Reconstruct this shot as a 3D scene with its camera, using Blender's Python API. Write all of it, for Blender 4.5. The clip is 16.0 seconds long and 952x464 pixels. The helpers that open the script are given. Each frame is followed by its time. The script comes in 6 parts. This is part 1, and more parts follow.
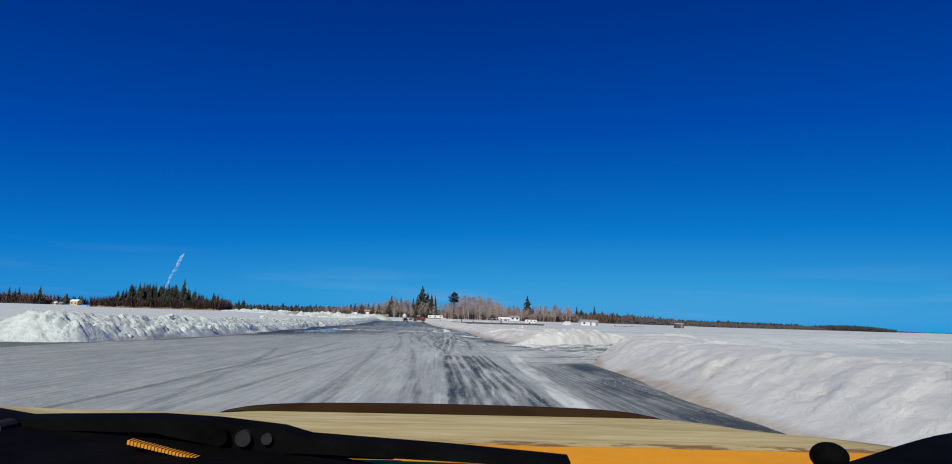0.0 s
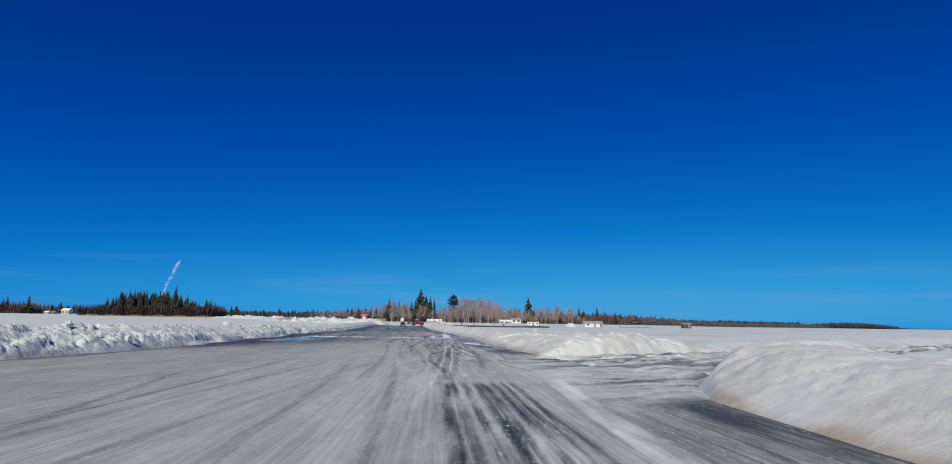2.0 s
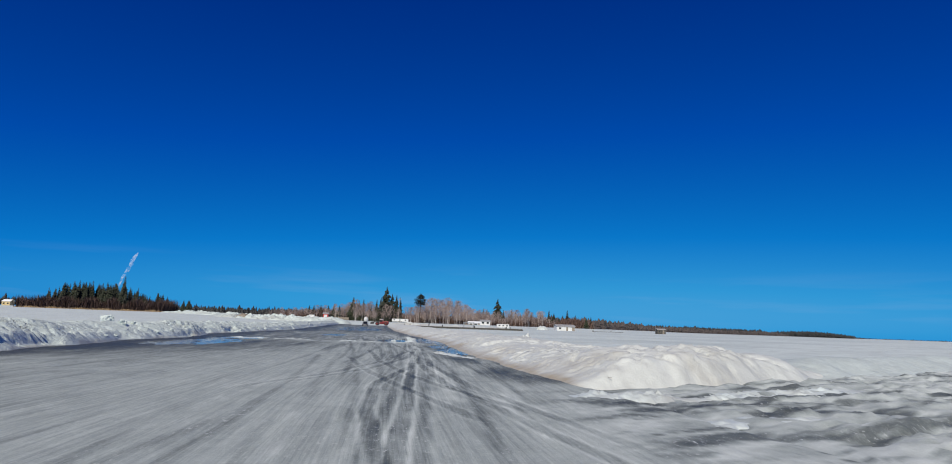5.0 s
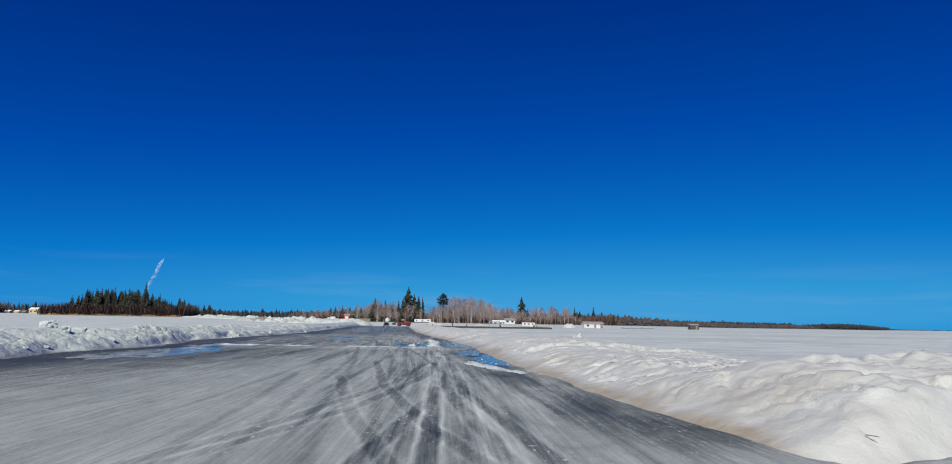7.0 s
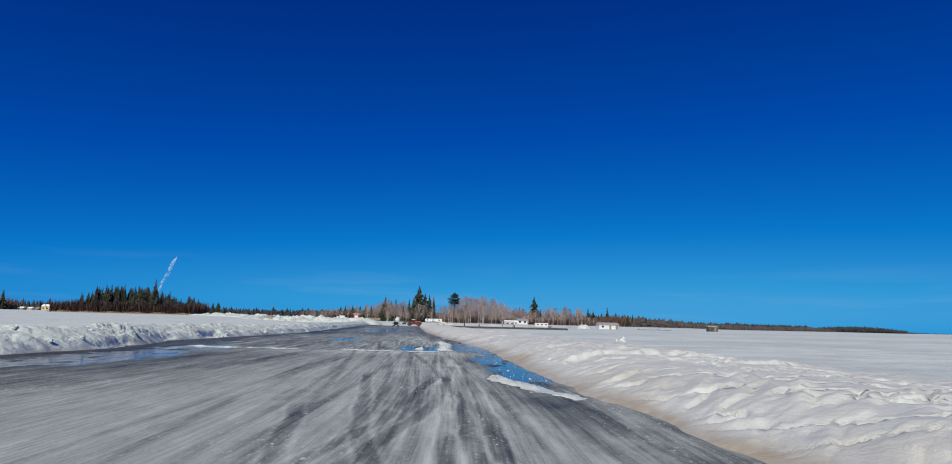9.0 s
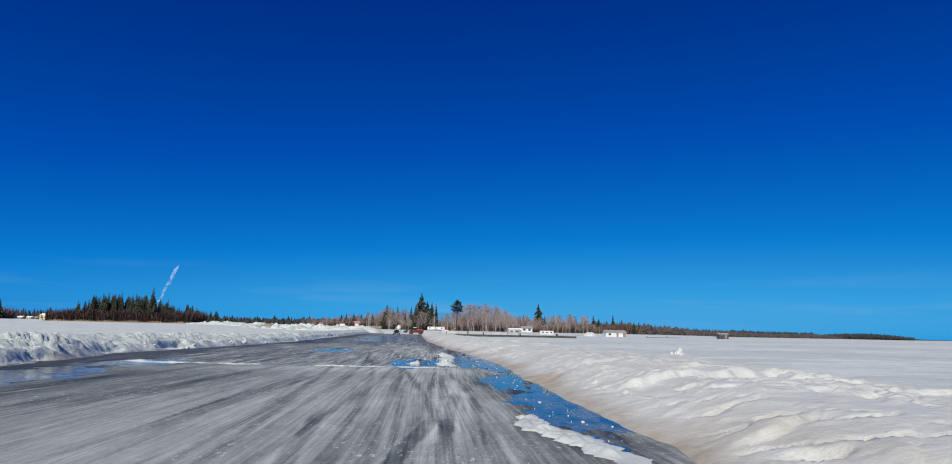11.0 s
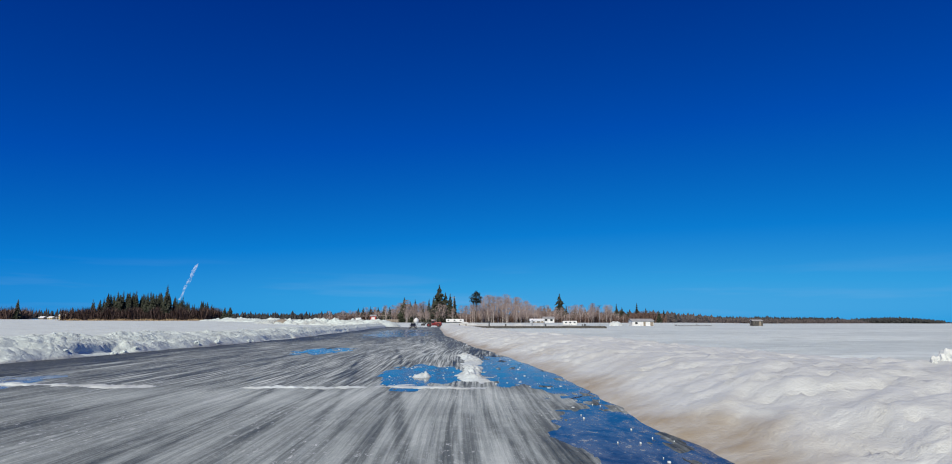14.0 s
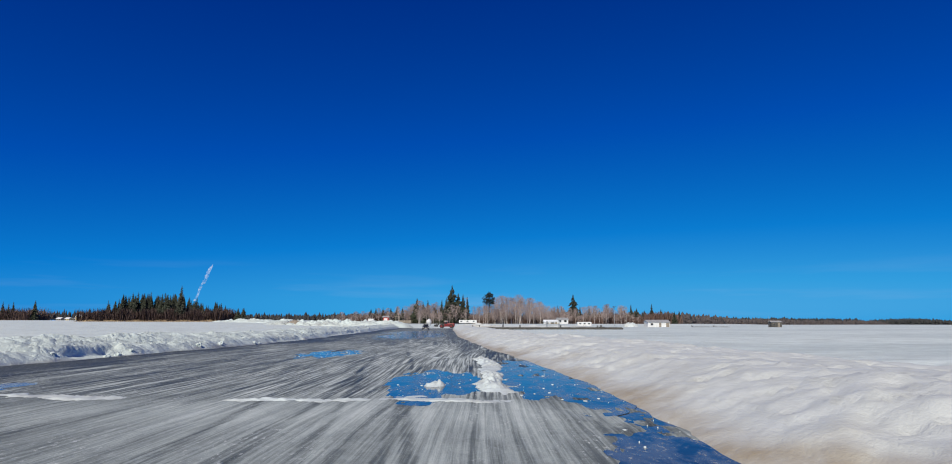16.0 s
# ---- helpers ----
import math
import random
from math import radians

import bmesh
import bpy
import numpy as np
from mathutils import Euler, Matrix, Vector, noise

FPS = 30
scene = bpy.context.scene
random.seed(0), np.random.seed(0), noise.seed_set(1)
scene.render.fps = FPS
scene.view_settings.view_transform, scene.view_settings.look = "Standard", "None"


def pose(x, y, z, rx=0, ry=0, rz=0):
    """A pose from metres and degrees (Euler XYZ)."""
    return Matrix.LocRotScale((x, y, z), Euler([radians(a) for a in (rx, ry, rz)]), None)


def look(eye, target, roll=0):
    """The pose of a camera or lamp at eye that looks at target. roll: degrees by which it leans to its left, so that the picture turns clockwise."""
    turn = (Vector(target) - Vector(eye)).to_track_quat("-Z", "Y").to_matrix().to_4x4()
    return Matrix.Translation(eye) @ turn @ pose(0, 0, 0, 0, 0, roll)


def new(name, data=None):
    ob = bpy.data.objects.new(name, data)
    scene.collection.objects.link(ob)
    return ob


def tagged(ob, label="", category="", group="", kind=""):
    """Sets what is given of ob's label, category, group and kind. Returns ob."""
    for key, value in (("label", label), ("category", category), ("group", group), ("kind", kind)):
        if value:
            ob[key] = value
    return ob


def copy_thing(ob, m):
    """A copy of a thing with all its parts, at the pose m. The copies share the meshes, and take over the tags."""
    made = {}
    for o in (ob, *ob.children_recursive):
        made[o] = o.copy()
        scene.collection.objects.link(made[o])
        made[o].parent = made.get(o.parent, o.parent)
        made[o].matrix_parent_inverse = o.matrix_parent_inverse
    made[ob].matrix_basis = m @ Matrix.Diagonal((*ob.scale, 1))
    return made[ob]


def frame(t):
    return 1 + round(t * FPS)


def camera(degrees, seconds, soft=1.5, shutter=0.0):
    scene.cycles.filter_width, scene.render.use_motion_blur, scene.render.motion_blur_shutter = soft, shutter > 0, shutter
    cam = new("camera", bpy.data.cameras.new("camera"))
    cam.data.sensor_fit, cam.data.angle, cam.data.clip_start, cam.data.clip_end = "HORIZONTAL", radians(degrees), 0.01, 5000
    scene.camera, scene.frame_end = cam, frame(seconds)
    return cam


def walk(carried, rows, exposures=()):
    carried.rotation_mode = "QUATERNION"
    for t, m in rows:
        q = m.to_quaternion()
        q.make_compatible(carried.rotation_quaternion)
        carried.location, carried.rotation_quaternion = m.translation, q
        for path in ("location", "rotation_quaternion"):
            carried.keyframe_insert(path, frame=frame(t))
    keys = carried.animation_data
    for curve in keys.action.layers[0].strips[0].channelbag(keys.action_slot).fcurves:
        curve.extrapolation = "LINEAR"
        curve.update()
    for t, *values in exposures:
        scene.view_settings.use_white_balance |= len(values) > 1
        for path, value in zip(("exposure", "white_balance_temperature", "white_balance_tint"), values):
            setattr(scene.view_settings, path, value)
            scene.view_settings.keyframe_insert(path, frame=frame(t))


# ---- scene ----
# ---- camera ----
cam = camera(76.19, 16.0, soft=1.0)
EYE_HEIGHT = 1.45
# seconds, x, y, heading to the left, tilt up, lean to the left (degrees)
DRIVE = [
    (0.0, 0.00, 0.00, -2.72, 8.25, 1.64),
    (0.5, -0.02, 2.62, -2.68, 8.74, 1.32),
    (1.0, -0.02, 5.16, -2.69, 9.10, 1.23),
    (1.5, -0.01, 7.60, -2.71, 8.56, 0.82),
    (2.0, 0.00, 9.99, -2.90, 8.54, 0.77),
    (2.5, 0.06, 12.30, -3.99, 8.49, 1.36),
    (3.0, 0.19, 14.46, -5.13, 8.96, 1.00),
    (3.5, 0.34, 16.50, -5.89, 8.73, 1.06),
    (3.7, 0.38, 17.35, -5.95, 8.63, 1.26),
    (5.8, 0.10, 26.86, -5.72, 8.77, 2.11),
    (6.0, 0.16, 27.76, -5.36, 8.51, 1.88),
    (6.5, 0.23, 29.93, -4.51, 8.83, 1.88),
    (7.0, 0.27, 31.89, -3.87, 8.60, 0.85),
    (7.5, 0.24, 33.68, -3.11, 8.32, 1.87),
    (8.0, 0.28, 35.27, -2.89, 8.05, 1.68),
    (8.5, 0.29, 36.68, -3.19, 7.95, 0.25),
    (9.0, 0.26, 38.04, -2.78, 8.59, 1.28),
    (9.2, 0.27, 38.55, -2.86, 8.89, 0.22),
    (11.3, 0.35, 45.91, -2.50, 9.32, 1.16),
    (11.5, 0.36, 46.83, -2.82, 8.86, 0.59),
    (12.0, 0.34, 49.05, -2.84, 8.98, 0.65),
    (12.5, 0.33, 51.09, -2.77, 8.81, 0.37),
    (13.0, 0.26, 52.80, -2.03, 8.72, 0.44),
    (13.5, 0.22, 54.19, -1.46, 8.41, 0.24),
    (14.0, 0.16, 55.23, -0.95, 8.54, -0.02),
    (14.5, 0.06, 55.98, -0.08, 8.80, 0.46),
    (15.0, 0.01, 56.64, 0.24, 9.11, 0.80),
    (15.5, 0.02, 57.13, 0.12, 8.76, -0.12),
    (16.0, 0.00, 57.39, 0.24, 8.64, -0.00),
]


def drive_pose(x, y, turn, tilt, lean):
    a, b = radians(turn), radians(tilt)
    eye = Vector((x, y, EYE_HEIGHT))
    return look(eye, eye + Vector((-math.sin(a) * math.cos(b), math.cos(a) * math.cos(b), math.sin(b))), lean)


walk(cam, [(t, drive_pose(x, y, a, b, c)) for t, x, y, a, b, c in DRIVE], exposures=[(0.0, 0.0), (9.2, 0.0), (11.4, 0.12), (16.0, 0.12)])

# ---- sky and sun ----
SUN_FROM = Vector((-0.36, -1.0, 0.0)).normalized()
SUN_HEIGHT = radians(38)
world = bpy.data.worlds.new("sky")
scene.world = world
world.use_nodes = True
wn, wl = world.node_tree.nodes, world.node_tree.links
wn.clear()
sky = wn.new("ShaderNodeTexSky")
sky.sky_type, sky.sun_disc = "NISHITA", False
sky.sun_elevation = SUN_HEIGHT
sky.sun_rotation = math.atan2(SUN_FROM.x, SUN_FROM.y)
sky.altitude, sky.air_density, sky.dust_density, sky.ozone_density = 300, 1.0, 0.3, 3.0
grey = wn.new("ShaderNodeRGBToBW")
tone = wn.new("ShaderNodeMath")
tone.operation = "MULTIPLY"
tone.inputs[1].default_value = 0.05
blue = wn.new("ShaderNodeValToRGB")
SKY_TONES = ((0.035, (0.000, 0.008, 0.108)), (0.07, (0.000, 0.019, 0.186)), (0.15, (0.000, 0.068, 0.395)), (0.275, (0.003, 0.185, 0.58)), (0.40, (0.03, 0.31, 0.67)), (0.60, (0.13, 0.43, 0.72)), (0.75, (1.5, 1.42, 1.2)), (1.0, (5.6, 5.2, 4.2)))
while len(blue.color_ramp.elements) < len(SKY_TONES):
    blue.color_ramp.elements.new(0.5)
for stop, (place, colour) in zip(blue.color_ramp.elements, SKY_TONES):
    stop.position, stop.color = place, (*colour, 1)
lift = wn.new("ShaderNodeVectorMath")
lift.operation = "SCALE"
lift.inputs["Scale"].default_value = 10.0
bg = wn.new("ShaderNodeBackground")
bg.inputs["Strength"].default_value = 0.1
wout = wn.new("ShaderNodeOutputWorld")
wl.new(sky.outputs[0], grey.inputs[0])
wl.new(grey.outputs[0], tone.inputs[0])
wl.new(tone.outputs[0], blue.inputs[0])
# thin pale streaks of cloud low over the far shore
where = wn.new("ShaderNodeTexCoord")
flat = wn.new("ShaderNodeMapping")
flat.inputs["Scale"].default_value = (3.2, 3.2, 42)
streaks = wn.new("ShaderNodeTexNoise")
streaks.inputs["Scale"].default_value, streaks.inputs["Detail"].default_value = 1.0, 4.0
thin = wn.new("ShaderNodeValToRGB")
thin.color_ramp.elements[0].position, thin.color_ramp.elements[1].position = 0.55, 0.8
thin.color_ramp.elements[1].color = (0.16, 0.16, 0.16, 1)
split = wn.new("ShaderNodeSeparateXYZ")
low = wn.new("ShaderNodeValToRGB")
low.color_ramp.elements.new(0.03).color = (1, 1, 1, 1)
low.color_ramp.elements.new(0.06).color = (0.7, 0.7, 0.7, 1)
low.color_ramp.elements[0].position, low.color_ramp.elements[0].color = 0.005, (0, 0, 0, 1)
low.color_ramp.elements[-1].position, low.color_ramp.elements[-1].color = 0.10, (0, 0, 0, 1)
veil = wn.new("ShaderNodeMath")
veil.operation = "MULTIPLY"
cloud = wn.new("ShaderNodeMix")
cloud.data_type = "RGBA"
cloud.inputs[7].default_value = (0.42, 0.52, 0.68, 1)
wl.new(where.outputs["Generated"], flat.inputs["Vector"])
wl.new(flat.outputs[0], streaks.inputs["Vector"])
wl.new(streaks.outputs["Fac"], thin.inputs["Fac"])
wl.new(where.outputs["Generated"], split.inputs[0])
wl.new(split.outputs["Z"], low.inputs["Fac"])
wl.new(thin.outputs[0], veil.inputs[0])
wl.new(low.outputs[0], veil.inputs[1])
wl.new(veil.outputs[0], cloud.inputs[0])
wl.new(blue.outputs[0], cloud.inputs[6])
wl.new(cloud.outputs[2], lift.inputs[0])
wl.new(lift.outputs[0], bg.inputs["Color"])
wl.new(bg.outputs[0], wout.inputs["Surface"])

sun_data = bpy.data.lights.new("sun", "SUN")
sun_data.energy, sun_data.angle, sun_data.color = 4.3, radians(0.53), (1.0, 0.925, 0.765)
sun = new("sun", sun_data)
sun_at = SUN_FROM * math.cos(SUN_HEIGHT) + Vector((0, 0, math.sin(SUN_HEIGHT)))
sun.matrix_world = look(sun_at * 50, (0, 0, 0))


# ---- materials ----
def nodes_of(name):
    m = bpy.data.materials.new(name)
    m.use_nodes = True
    t = m.node_tree
    return m, t.nodes, t.links, t.nodes["Principled BSDF"]


def noise_node(n, l, vec, scale, detail=4.0, rough=0.55, distortion=0.0):
    k = n.new("ShaderNodeTexNoise")
    k.inputs["Scale"].default_value = scale
    k.inputs["Detail"].default_value = detail
    k.inputs["Roughness"].default_value = rough
    k.inputs["Distortion"].default_value = distortion
    if vec is not None:
        l.new(vec, k.inputs["Vector"])
    return k.outputs["Fac"]


def ramp_node(n, l, fac, stops):
    r = n.new("ShaderNodeValToRGB")
    e = r.color_ramp.elements
    while len(e) < len(stops):
        e.new(0.5)
    for k, (p, c) in zip(e, stops):
        k.position = p
        k.color = (*c, 1) if len(c) == 3 else c
    l.new(fac, r.inputs["Fac"])
    return r.outputs["Color"]


def mix_node(n, l, fac, a, b, kind="MIX"):
    m = n.new("ShaderNodeMix")
    m.data_type, m.blend_type = "RGBA", kind
    for socket, value in ((m.inputs[0], fac), (m.inputs[6], a), (m.inputs[7], b)):
        if isinstance(value, (int, float)):
            socket.default_value = value
        elif isinstance(value, tuple):
            socket.default_value = (*value, 1)
        else:
            l.new(value, socket)
    return m.outputs[2]


def math_node(n, l, op, a, b=0.0):
    m = n.new("ShaderNodeMath")
    m.operation = op
    m.use_clamp = False
    for socket, value in ((m.inputs[0], a), (m.inputs[1], b)):
        if isinstance(value, (int, float)):
            socket.default_value = value
        else:
            l.new(value, socket)
    return m.outputs[0]


def scaled(n, l, sx, sy, sz, turn=0.0):
    g = n.new("ShaderNodeNewGeometry")
    m = n.new("ShaderNodeMapping")
    m.inputs["Scale"].default_value = (sx, sy, sz)
    m.inputs["Rotation"].default_value = (0, 0, radians(turn))
    l.new(g.outputs["Position"], m.inputs["Vector"])
    return m.outputs[0]


def bump_node(n, l, p, height, strength, distance):
    b = n.new("ShaderNodeBump")
    b.inputs["Strength"].default_value = strength
    b.inputs["Distance"].default_value = distance
    l.new(height, b.inputs["Height"])
    l.new(b.outputs[0], p.inputs["Normal"])


def attr_node(n, name):
    a = n.new("ShaderNodeAttribute")
    a.attribute_name = name
    return a.outputs["Fac"]


def snow_material(name, clean, dirty, grain, lumps=0.0, slant=0.0, drifts=0.0):
    """Old wind-packed snow: bright crust, greyer granular melt patches, and brown grit where the mesh is marked as dirty."""
    m, n, l, p = nodes_of(name)
    v = scaled(n, l, 1, 1, 1)
    big = noise_node(n, l, v, 0.35, 5, 0.6)
    mid = noise_node(n, l, v, 2.2, 5, 0.6, 0.4)
    fine = noise_node(n, l, v, 26, 4, 0.65)
    c = ramp_node(n, l, big, [(0.35, tuple(0.9 * k for k in clean)), (0.65, clean)])
    c = mix_node(n, l, math_node(n, l, "MULTIPLY", ramp_node(n, l, mid, [(0.42, (0, 0, 0)), (0.75, (1, 1, 1))]), 0.5), c, tuple(0.70 * k for k in clean))
    if drifts:
        swept = noise_node(n, l, scaled(n, l, 0.22, 0.55, 1, slant), 1.0, 7, 0.66, 0.8)
        c = mix_node(n, l, math_node(n, l, "MULTIPLY", ramp_node(n, l, swept, [(0.46, (0, 0, 0)), (0.62, (1, 1, 1))]), drifts), c, tuple(0.66 * k for k in clean))
    d = math_node(n, l, "MULTIPLY", attr_node(n, "dirt"), ramp_node(n, l, mid, [(0.25, (0.45, 0.45, 0.45)), (0.7, (1, 1, 1))]))
    c = mix_node(n, l, d, c, dirty)
    l.new(c, p.inputs["Base Color"])
    p.inputs["Roughness"].default_value = 0.62
    p.inputs["Specular IOR Level"].default_value = 0.3
    h = math_node(n, l, "ADD", math_node(n, l, "MULTIPLY", mid, 0.7), math_node(n, l, "MULTIPLY", fine, 0.12))
    crust = noise_node(n, l, scaled(n, l, 1.7, 0.6, 1.5, slant), 1.0, 7, 0.70, 0.3)
    h = math_node(n, l, "SUBTRACT", h, math_node(n, l, "MULTIPLY", math_node(n, l, "ABSOLUTE", math_node(n, l, "SUBTRACT", crust, 0.5)), 0.8))
    if lumps:
        cells = n.new("ShaderNodeTexVoronoi")
        cells.inputs["Scale"].default_value = lumps
        cells.inputs["Randomness"].default_value = 1.0
        bent = n.new("ShaderNodeVectorMath")
        bent.operation = "ADD"
        l.new(v, bent.inputs[0])
        l.new(mid, bent.inputs[1])
        l.new(bent.outputs[0], cells.inputs["Vector"])
        h = math_node(n, l, "SUBTRACT", h, math_node(n, l, "MULTIPLY", cells.outputs["Distance"], 0.3))
    bump_node(n, l, p, h, 0.75, grain)
    return m


CHUNKS = snow_material("ploughed_snow", (0.57, 0.64, 0.62), (0.30, 0.30, 0.29), 0.13, 3.5, -40)
SNOW = snow_material("snow_bank", (0.60, 0.625, 0.605), (0.345, 0.29, 0.205), 0.07, 0.0, 38)
FIELD = snow_material("snow_field", (0.69, 0.755, 0.725), (0.38, 0.44, 0.435), 0.14, 0.0, 15, 0.75)
SLUSH = snow_material("slush", (0.60, 0.665, 0.67), (0.38, 0.38, 0.36), 0.05)


def road_material():
    """Packed snow worn to grey wet ice, with streaks that meander along the traffic and a mottled, scuffed crust."""
    m, n, l, p = nodes_of("ice_road")
    v = scaled(n, l, 1, 1, 1)

    def drawn(sx, sy, bend):
        """Coordinates stretched along the road, on lines that wander sideways."""
        swing = math_node(n, l, "MULTIPLY", math_node(n, l, "SUBTRACT", noise_node(n, l, scaled(n, l, 0.05, 0.022, 1), 1.0, 1), 0.5), bend)
        parts = n.new("ShaderNodeSeparateXYZ")
        l.new(v, parts.inputs[0])
        whole = n.new("ShaderNodeCombineXYZ")
        l.new(math_node(n, l, "MULTIPLY", math_node(n, l, "ADD", parts.outputs[0], swing), sx), whole.inputs[0])
        l.new(math_node(n, l, "MULTIPLY", parts.outputs[1], sy), whole.inputs[1])
        return whole.outputs[0]

    streak = noise_node(n, l, drawn(2.0, 0.06, 4.0), 1.0, 6, 0.62, 0.25)
    thin = noise_node(n, l, drawn(13, 0.2, 4.0), 1.0, 6, 0.68, 0.15)
    sharp = ramp_node(n, l, thin, [(0.42, (0, 0, 0)), (0.60, (1, 1, 1))])
    cloud = noise_node(n, l, scaled(n, l, 0.8, 0.34, 1), 1.0, 6, 0.62, 1.2)
    scuff = noise_node(n, l, scaled(n, l, 4.5, 2.0, 1), 1.0, 6, 0.72, 0.8)
    grit = noise_node(n, l, v, 22, 5, 0.75)
    base, drag = attr_node(n, "wet"), attr_node(n, "streak")
    lines = math_node(n, l, "ADD", math_node(n, l, "MULTIPLY", math_node(n, l, "SUBTRACT", streak, 0.5), 0.95), math_node(n, l, "MULTIPLY", math_node(n, l, "SUBTRACT", sharp, 0.5), 0.75))
    swing = math_node(n, l, "MULTIPLY", lines, drag)
    for grain, share in ((cloud, 0.50), (scuff, 0.42), (grit, 0.45)):
        swing = math_node(n, l, "ADD", swing, math_node(n, l, "MULTIPLY", math_node(n, l, "SUBTRACT", grain, 0.5), share))
    loose = math_node(n, l, "MINIMUM", math_node(n, l, "MAXIMUM", math_node(n, l, "ADD", math_node(n, l, "MULTIPLY", base, 1.4), 0.10), 0.35), 1.1)
    wet = math_node(n, l, "ADD", base, math_node(n, l, "MULTIPLY", swing, loose))
    c = ramp_node(n, l, wet, [(0.0, (0.65, 0.695, 0.68)), (0.30, (0.36, 0.40, 0.395)), (0.60, (0.155, 0.176, 0.176)), (0.95, (0.042, 0.051, 0.055))])
    patch = ramp_node(n, l, noise_node(n, l, scaled(n, l, 0.7, 0.3, 1), 1.0, 4, 0.6), [(0.42, (0.12, 0.12, 0.12)), (0.62, (1, 1, 1))])
    crumbs = ramp_node(n, l, noise_node(n, l, scaled(n, l, 13, 5.0, 1), 1.0, 4, 0.7), [(0.58, (0, 0, 0)), (0.66, (1, 1, 1))])
    worn = math_node(n, l, "MULTIPLY", patch, ramp_node(n, l, base, [(0.25, (0.12, 0.12, 0.12)), (0.5, (0.8, 0.8, 0.8))]))
    c = mix_node(n, l, math_node(n, l, "MULTIPLY", crumbs, worn), c, (0.68, 0.71, 0.72))
    l.new(c, p.inputs["Base Color"])
    r = ramp_node(n, l, wet, [(0.2, (0.85, 0.85, 0.85)), (0.7, (0.6, 0.6, 0.6)), (1.0, (0.42, 0.42, 0.42))])
    l.new(r, p.inputs["Roughness"])
    p.inputs["IOR"].default_value = 1.31
    p.inputs["Specular IOR Level"].default_value = 0.12
    h = math_node(n, l, "ADD", math_node(n, l, "MULTIPLY", thin, 0.5), math_node(n, l, "ADD", math_node(n, l, "MULTIPLY", grit, 0.4), math_node(n, l, "MULTIPLY", scuff, 0.7)))
    bump_node(n, l, p, h, 0.7, 0.035)
    return m


ROAD = road_material()


def water_material():
    """Meltwater with a thin grey skin of ice and slush in patches."""
    m, n, l, p = nodes_of("meltwater")
    v = scaled(n, l, 1, 1, 1)
    film = ramp_node(n, l, noise_node(n, l, scaled(n, l, 2.2, 0.9, 1), 1.0, 6, 0.7, 0.5), [(0.42, (0, 0, 0)), (0.58, (1, 1, 1))])
    crumb = ramp_node(n, l, noise_node(n, l, scaled(n, l, 11, 5, 1), 1.0, 5, 0.75), [(0.56, (0, 0, 0)), (0.64, (1, 1, 1))])
    skin = math_node(n, l, "MULTIPLY", film, math_node(n, l, "ADD", math_node(n, l, "MULTIPLY", crumb, 0.6), 0.2))
    c = ramp_node(n, l, noise_node(n, l, v, 1.3, 4), [(0.3, (0.010, 0.014, 0.020)), (0.7, (0.03, 0.04, 0.048))])
    l.new(mix_node(n, l, skin, c, (0.42, 0.45, 0.46)), p.inputs["Base Color"])
    l.new(math_node(n, l, "ADD", math_node(n, l, "MULTIPLY", skin, 0.5), 0.06), p.inputs["Roughness"])
    p.inputs["IOR"].default_value = 1.33
    bump_node(n, l, p, math_node(n, l, "ADD", noise_node(n, l, v, 4.0, 3), math_node(n, l, "MULTIPLY", skin, 0.8)), 0.12, 0.02)
    return m


WATER = water_material()


def plain_material(name, low, high, scale=3.0, rough=0.7, bump=0.02, metal=0.0, stretch=(1, 1, 1), gloss=0.5):
    """A surface that varies between two tones with a fine relief."""
    m, n, l, p = nodes_of(name)
    co = n.new("ShaderNodeTexCoord")
    mp = n.new("ShaderNodeMapping")
    mp.inputs["Scale"].default_value = stretch
    l.new(co.outputs["Object"], mp.inputs["Vector"])
    a = noise_node(n, l, mp.outputs[0], scale, 5, 0.6)
    b = noise_node(n, l, mp.outputs[0], scale * 9, 3, 0.6)
    f = math_node(n, l, "ADD", math_node(n, l, "MULTIPLY", a, 0.7), math_node(n, l, "MULTIPLY", b, 0.3))
    l.new(ramp_node(n, l, f, [(0.35, low), (0.65, high)]), p.inputs["Base Color"])
    p.inputs["Roughness"].default_value = rough
    p.inputs["Metallic"].default_value = metal
    p.inputs["Specular IOR Level"].default_value = gloss
    bump_node(n, l, p, f, 0.4, bump)
    return m


def leaf_material(name, low, high):
    m, n, l, p = nodes_of(name)
    g = n.new("ShaderNodeNewGeometry")
    o = n.new("ShaderNodeObjectInfo")
    f = math_node(n, l, "ADD", math_node(n, l, "MULTIPLY", g.outputs["Random Per Island"], 0.6), math_node(n, l, "MULTIPLY", o.outputs["Random"], 0.4))
    l.new(ramp_node(n, l, f, [(0.1, low), (0.9, high)]), p.inputs["Base Color"])
    p.inputs["Roughness"].default_value = 0.75
    return m


